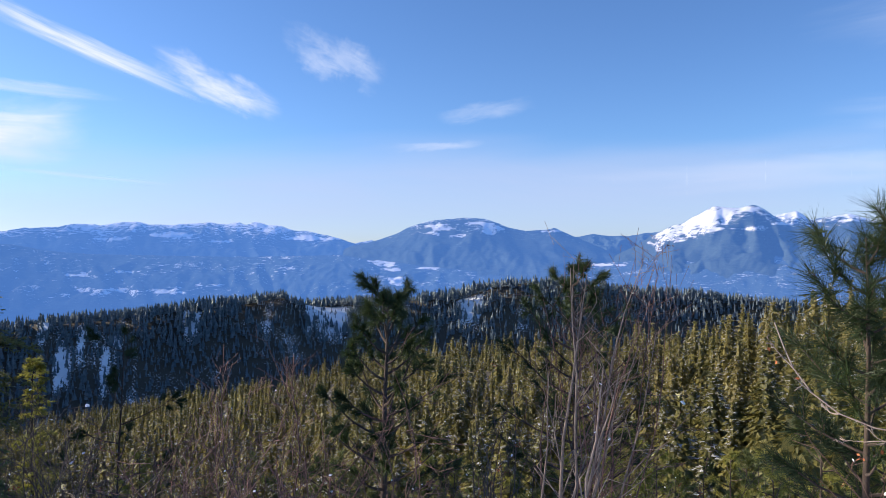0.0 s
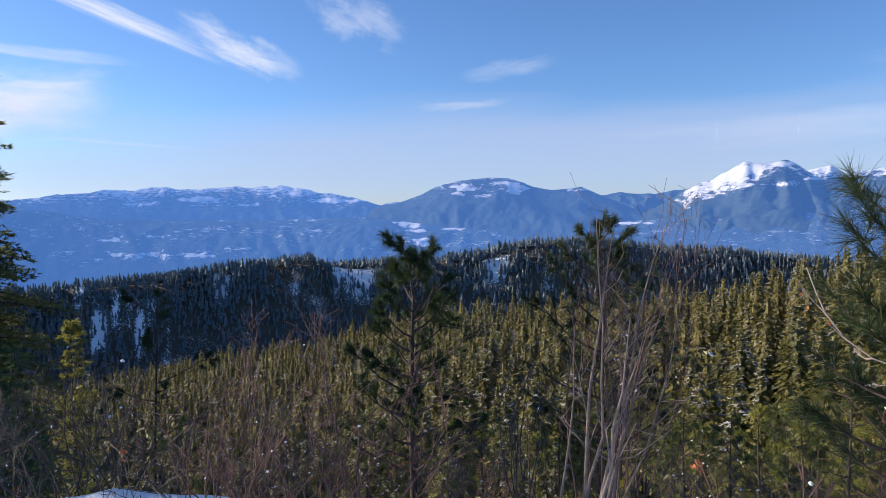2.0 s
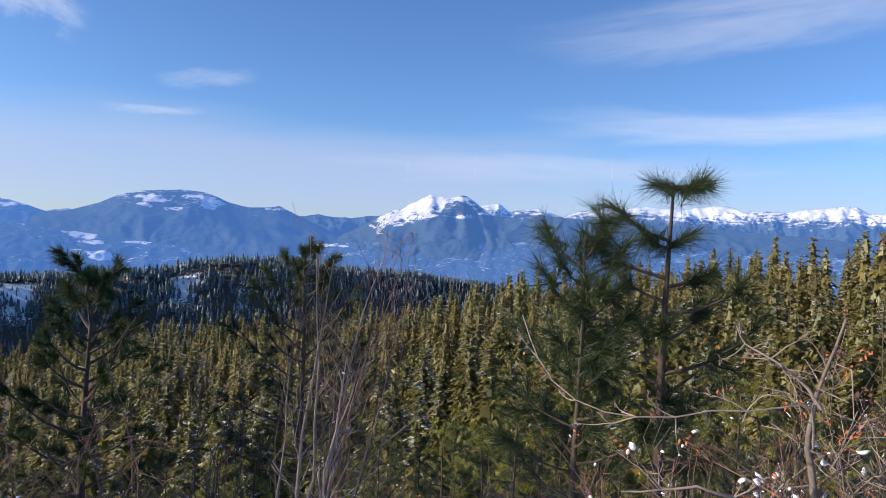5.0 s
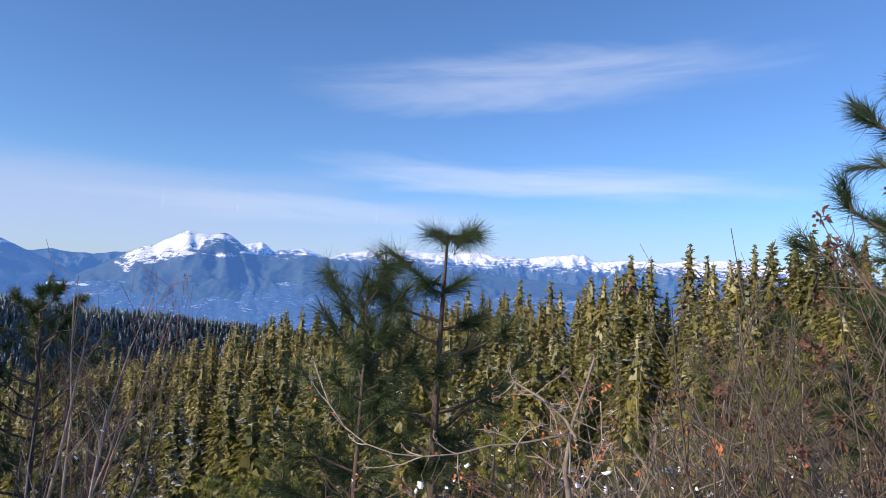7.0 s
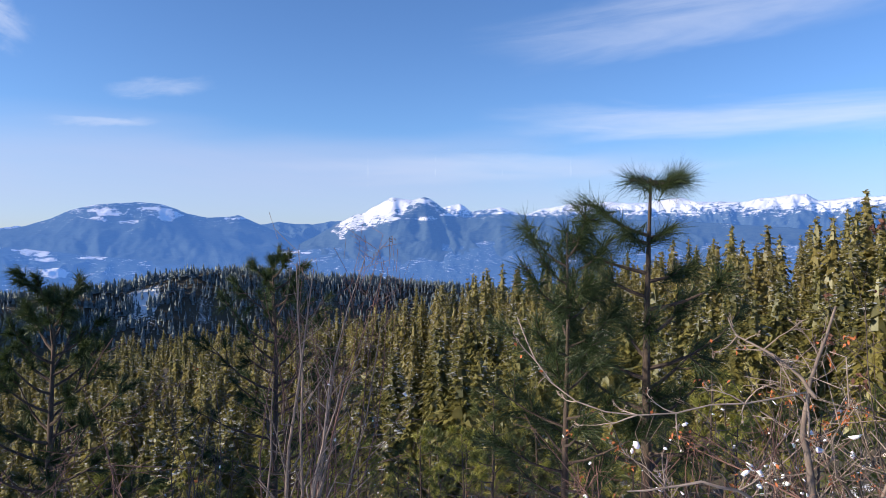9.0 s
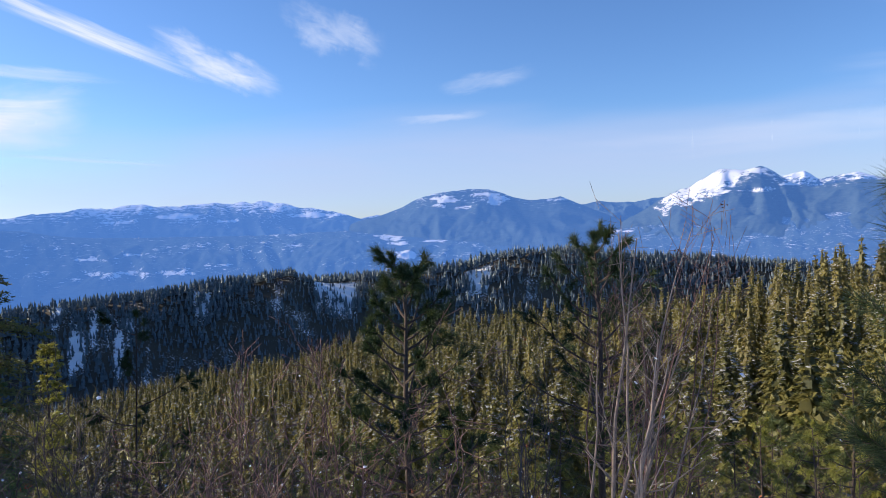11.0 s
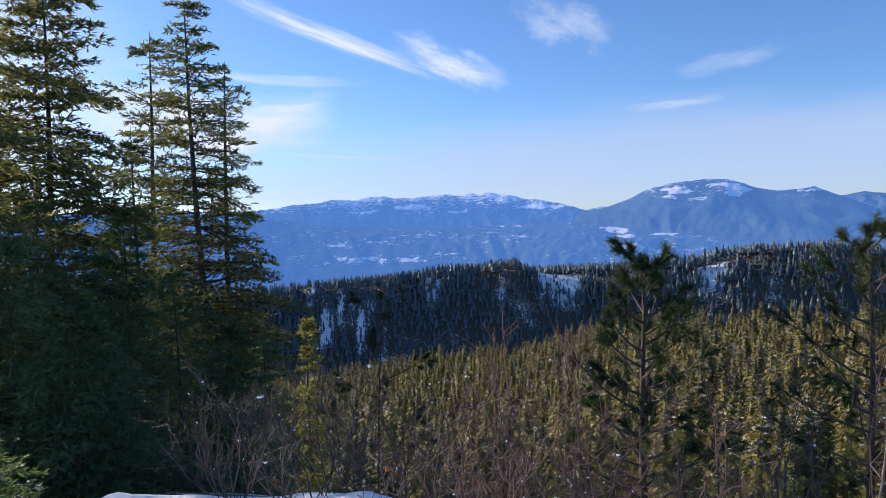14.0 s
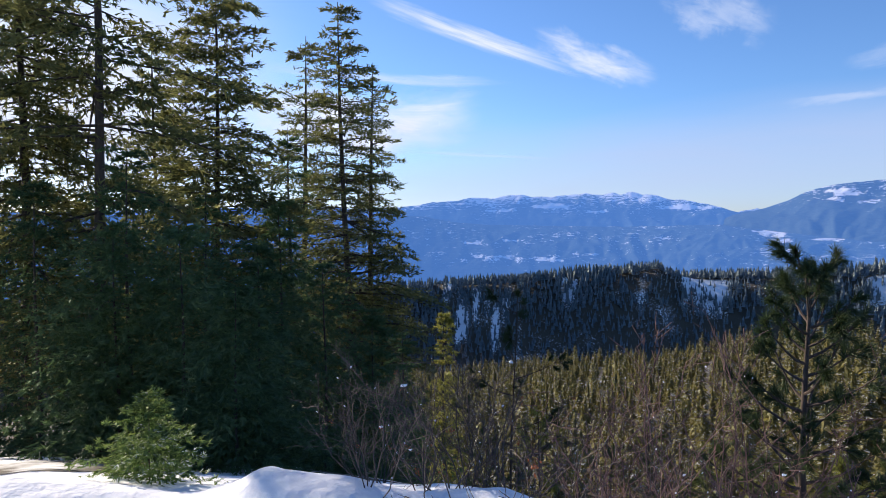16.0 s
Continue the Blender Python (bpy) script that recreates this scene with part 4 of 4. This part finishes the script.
def shrub(name, label, x, y, z, tall, stems, spread, seed, mat, r0=0.007, twigs=7, leaves=0, leaf_mat=None, leaf=0.018, lean=(0.0, 0.0), group="", category="shrub", curl=0.1, sub=2, heads=False, fine=0.0012):
    rng = np.random.default_rng(seed)
    k = thing(name, x, y, z, label, category, group)
    spots = []
    for i in range(stems):
        a = rng.uniform(0, 6.28)
        base = np.array([math.cos(a), math.sin(a), 0]) * rng.uniform(0, 0.12) * tall + (0, 0, -0.08)
        out_ = np.array([math.cos(a), math.sin(a), 0]) * spread * tall * rng.uniform(0.2, 1.0) + np.array([lean[0], lean[1], 0]) * tall
        tip = base + out_ + (0, 0, tall * rng.uniform(0.6, 1.0))
        g, e = shrub_stem(rng, base, tip, r0 * rng.uniform(0.7, 1.2), twigs, curl, sub, fine)
        part("stem", g, mat, k, "", True)
        spots += e
    spots = np.array(spots)
    if leaves:
        lg = Geo()
        perch = spots[np.argsort(spots[:, 2])[int(0.6 * len(spots)):]] if heads else spots
        clumps = perch[rng.integers(0, len(perch), max(1, leaves // (13 if heads else 9)))]
        at = clumps[rng.integers(0, len(clumps), leaves)] + rng.normal(0, leaf * 0.6, (leaves, 3)) - (0, 0, leaf * 0.5)
        d = unit(rng.normal(0, 1, (leaves, 3)) - (0, 0, 0.8)) * leaf * rng.uniform(0.6, 1.4, (leaves, 1))
        lg.add(*kites(at, d, unit(np.cross(d, rng.normal(0, 1, (leaves, 3)))) * leaf * 0.26))
        part("dry_leaves", lg, leaf_mat or M_DEADLEAF, k, "curled dry leaves")
    TWIG_SPOTS[k.name] = spots
    return k


def at_view(az, r, **more):
    x, y, z = spot(az, r)
    return dict(x=x, y=y, z=z, **more)


# tall pale stems in front of the second pine
shrub("stem_thicket", "clump of tall pale bare stems with reddish tips", tall=1.72, stems=8, spread=0.12, seed=401, mat=M_PALE, r0=0.0115, twigs=7, lean=(0.1, 0.0), curl=0.04, **at_view(9.6, 3.6))
shrub("red_stem_shrub", "tall thin red-barked bare shrub", tall=1.78, stems=13, spread=0.2, seed=402, mat=M_RTWIG, r0=0.006, twigs=13, leaves=200, leaf_mat=M_DARKLEAF, leaf=0.012, lean=(0.08, 0.0), curl=0.07, **at_view(12.0, 3.8))
shrub("thin_stem_shrub", "thin grey-brown bare stems with a few curled leaves", tall=1.7, stems=9, spread=0.2, seed=403, mat=M_TWIG, r0=0.006, twigs=9, leaves=60, leaf_mat=M_DEADLEAF, **at_view(4.0, 5.2))
# shrubs on the lip of the bank
for n, (az, r, tall, mat_, lv) in enumerate([(-24.5, 2.9, 0.85, M_TWIG, 40), (-21.5, 3.3, 0.8, M_RTWIG, 0), (-17, 3.7, 0.75, M_RTWIG, 0), (-13.5, 3.5, 0.95, M_RTWIG, 0), (-10.5, 3.4, 1.05, M_RTWIG, 0), (-8, 3.9, 0.8, M_RTWIG, 0),
                                           (-38.5, 4.0, 0.75, M_TWIG, 0), (-35, 4.4, 0.8, M_TWIG, 0), (-31, 4.6, 0.9, M_TWIG, 30), (-28, 4.7, 0.9, M_TWIG, 0)]):
    shrub("bank_shrub", "knee-high bare reddish shrub poking through snow" if mat_ is M_RTWIG else "bare grey-brown shrub with snow on its twigs", tall=tall * 1.12, stems=7, spread=0.7, seed=420 + n, mat=mat_, r0=0.0052, twigs=11, curl=0.22, fine=0.0016,
          leaves=lv, group="shrubs on the bank", **at_view(az, r))
# tangle at the right
def leaning_shrub():
    """A leaning pale shrub with one long arching branch."""
    rng = np.random.default_rng(441)
    k = thing("leaning_shrub", 1.9, 1.62, 0.0, "pale-barked leaning shrub with a long arching branch", "shrub")
    spots = []
    for pts, r0 in (([(0, 0, -0.1), (-0.02, 0.03, 0.5), (-0.05, 0.05, 0.92), (-0.06, 0.07, 1.03), (-0.04, 0.05, 1.2), (0.0, 0.0, 1.42)], 0.017),
                    ([(-0.04, 0.04, 1.13), (-0.07, 0.09, 1.21), (-0.12, 0.15, 1.26), (-0.18, 0.22, 1.3), (-0.2, 0.24, 1.36)], 0.007),
                    ([(-0.05, 0.05, 1.0), (-0.12, 0.0, 1.155), (-0.3, 0.05, 1.14), (-0.49, 0.12, 1.115), (-0.7, 0.18, 1.114), (-0.82, 0.28, 1.147), (-0.88, 0.38, 1.253), (-0.9, 0.45, 1.375)], 0.0034),
                    ([(0, 0, -0.05), (0.25, 0.1, 0.5), (0.5, 0.05, 0.95), (0.62, 0.1, 1.25)], 0.01),
                    ([(-0.03, 0.03, 0.6), (-0.3, -0.05, 0.85), (-0.55, 0.0, 0.95), (-0.75, 0.1, 0.92)], 0.008)):
        p = np.array(pts, float)
        u = np.linspace(0, 1, len(p))
        fine = np.linspace(0, 1, 14)
        path = np.stack([np.interp(fine, u, p[:, c]) for c in range(3)], 1) + rng.normal(0, 0.004, (14, 3))
        g = Geo()
        g.add(*tube(path, np.maximum(r0 * (1 - 0.75 * fine), 0.002), 6))
        for i in rng.integers(3, 12, 10):
            sub_, e = shrub_stem(rng, path[i], path[i] + unit(rng.normal(0, 0.7, 3) + (0, 0, 0.5)) * rng.uniform(0.06, 0.2), 0.0026, 4, 0.1, 2)
            g.add(*sub_.arrays())
            spots += e
        part("branch", g, M_PALE, k, "", True)
    spots = np.array(spots)
    lg = Geo()
    at = spots[rng.integers(0, len(spots), 70)] + rng.normal(0, 0.012, (70, 3))
    d = unit(rng.normal(0, 1, (70, 3)) - (0, 0, 0.8)) * 0.018
    lg.add(*kites(at, d, unit(np.cross(d, rng.normal(0, 1, (70, 3)))) * 0.005))
    part("dry_leaves", lg, M_DEADLEAF, k, "curled dry orange leaves")
    TWIG_SPOTS[k.name] = spots


leaning_shrub()
shrub("tangled_shrub", "tangled reddish bare shrub with orange dry leaves", tall=1.15, stems=8, spread=0.7, seed=442, mat=M_RTWIG, r0=0.007, twigs=9, leaves=140, **at_view(40, 2.9))
shrub("seed_head_shrub", "tall dark bare shrub with hanging dry seed heads", tall=2.05, stems=20, spread=0.36, heads=True, seed=443, mat=M_TWIG, r0=0.008, twigs=12, leaves=800, leaf_mat=M_DARKLEAF, leaf=0.022, **at_view(67.5, 2.5))
shrub("seed_head_shrub", "tall dark bare shrub with hanging dry seed heads", tall=2.15, stems=18, spread=0.36, heads=True, seed=444, mat=M_TWIG, r0=0.009, twigs=12, leaves=800, leaf_mat=M_DARKLEAF, leaf=0.022, **at_view(73, 2.6))
shrub("tangled_shrub", "tangled reddish bare shrub with orange dry leaves", tall=1.2, stems=9, spread=0.7, seed=445, mat=M_TWIG, r0=0.007, twigs=10, leaves=160, **at_view(57, 3.3))
for n, (az, r, tall) in enumerate([(45.5, 3.2, 0.95), (50, 2.8, 0.9), (54, 3.4, 1.05), (61, 2.7, 1.0), (64.5, 3.3, 1.3), (71, 3.4, 1.4), (79, 2.9, 1.3), (36, 2.6, 0.75)]):
    shrub("tangled_shrub", "low tangle of bare twigs with orange dry leaves and snow", tall=tall, stems=12, spread=0.95, seed=460 + n, mat=(M_PALE, M_RTWIG)[n % 2], r0=0.009, twigs=11, leaves=190, leaf=0.022, curl=0.25, fine=0.002, **at_view(az, r))
for n, (az, r, tall) in enumerate([(63, 3.1, 1.55), (69.5, 3.2, 1.8), (75, 2.3, 1.75)]):
    shrub("seed_head_shrub", "tall grey-brown bare shrub full of dry seed heads", tall=tall, stems=16, spread=0.45, heads=True, seed=480 + n, mat=M_TWIG, r0=0.007, twigs=12, leaves=500, leaf_mat=M_DARKLEAF, leaf=0.018, curl=0.15, fine=0.0016, **at_view(az, r))
# brush further down
rng = np.random.default_rng(77)
brush = []
for n in range(64):
    az = -40 + 116 * (n + rng.uniform(0, 1)) / 64 if n % 2 else rng.uniform(-34, 74)
    r = rng.uniform(4.6, 9.5)
    x, y, z = spot(az, r)
    if n < 6:
        brush.append(shrub("brush", "bare grey-brown brush with snow caught in it", x, y, z, 0.95, 8, 0.75, 500 + n, M_RTWIG if n % 3 == 2 else M_TWIG, 0.005, 12, (0, 90, 50)[n % 3], None, 0.02, curl=0.22, sub=1, group="brush on the slope"))
    else:
        k = brush[n % 6]
        c = copy_thing(k, pose(x, y, z, 0, 0, rng.uniform(0, 360)))
        c.scale = (rng.uniform(0.5, 1.0),) * 3
        TWIG_SPOTS[c.name] = TWIG_SPOTS[k.name]


# ---- snow caught on twigs ----
def snow_lumps():
    rng = np.random.default_rng(91)
    t = (1 + 5 ** 0.5) / 2
    ico = unit(np.array([(-1, t, 0), (1, t, 0), (-1, -t, 0), (1, -t, 0), (0, -1, t), (0, 1, t), (0, -1, -t), (0, 1, -t), (t, 0, -1), (t, 0, 1), (-t, 0, -1), (-t, 0, 1)], float))
    fc = np.array([(0, 11, 5), (0, 5, 1), (0, 1, 7), (0, 7, 10), (0, 10, 11), (1, 5, 9), (5, 11, 4), (11, 10, 2), (10, 7, 6), (7, 1, 8), (3, 9, 4), (3, 4, 2), (3, 2, 6), (3, 6, 8), (3, 8, 9), (4, 9, 5), (2, 4, 11), (6, 2, 10), (8, 6, 7), (9, 8, 1)])
    g = Geo()
    bpy.context.view_layer.update()
    for name, spots in TWIG_SPOTS.items():
        m = np.array(bpy.data.objects[name].matrix_world)
        near_ = name.startswith(("tangled", "leaning", "seed"))
        low = np.nonzero(spots[:, 2] < 1.05)[0]
        for i in rng.choice(low, int(rng.integers(22, 36) if near_ else rng.integers(3, 8))):
            p = m[:3, :3] @ spots[i] + m[:3, 3]
            s = rng.uniform(0.003, 0.015 if near_ else 0.012) * rng.uniform(0.5, 1.0) * np.array([rng.uniform(0.8, 2.0), rng.uniform(0.7, 1.2), rng.uniform(0.6, 1.1)])
            a = rng.uniform(0, 3.1)
            q = ico * s * rng.uniform(0.45, 1.45, (12, 1))
            q[:, 2] += q[:, 0] * rng.uniform(-0.8, 0.8)
            g.add(np.stack([q[:, 0] * math.cos(a) - q[:, 1] * math.sin(a), q[:, 0] * math.sin(a) + q[:, 1] * math.cos(a), q[:, 2]], 1) + p, fc)
    tagged(part("snow_lumps", g, M_SNOW, None, "", True), "small lumps of snow caught on bare twigs", "snow", kind="stuff")


snow_lumps()
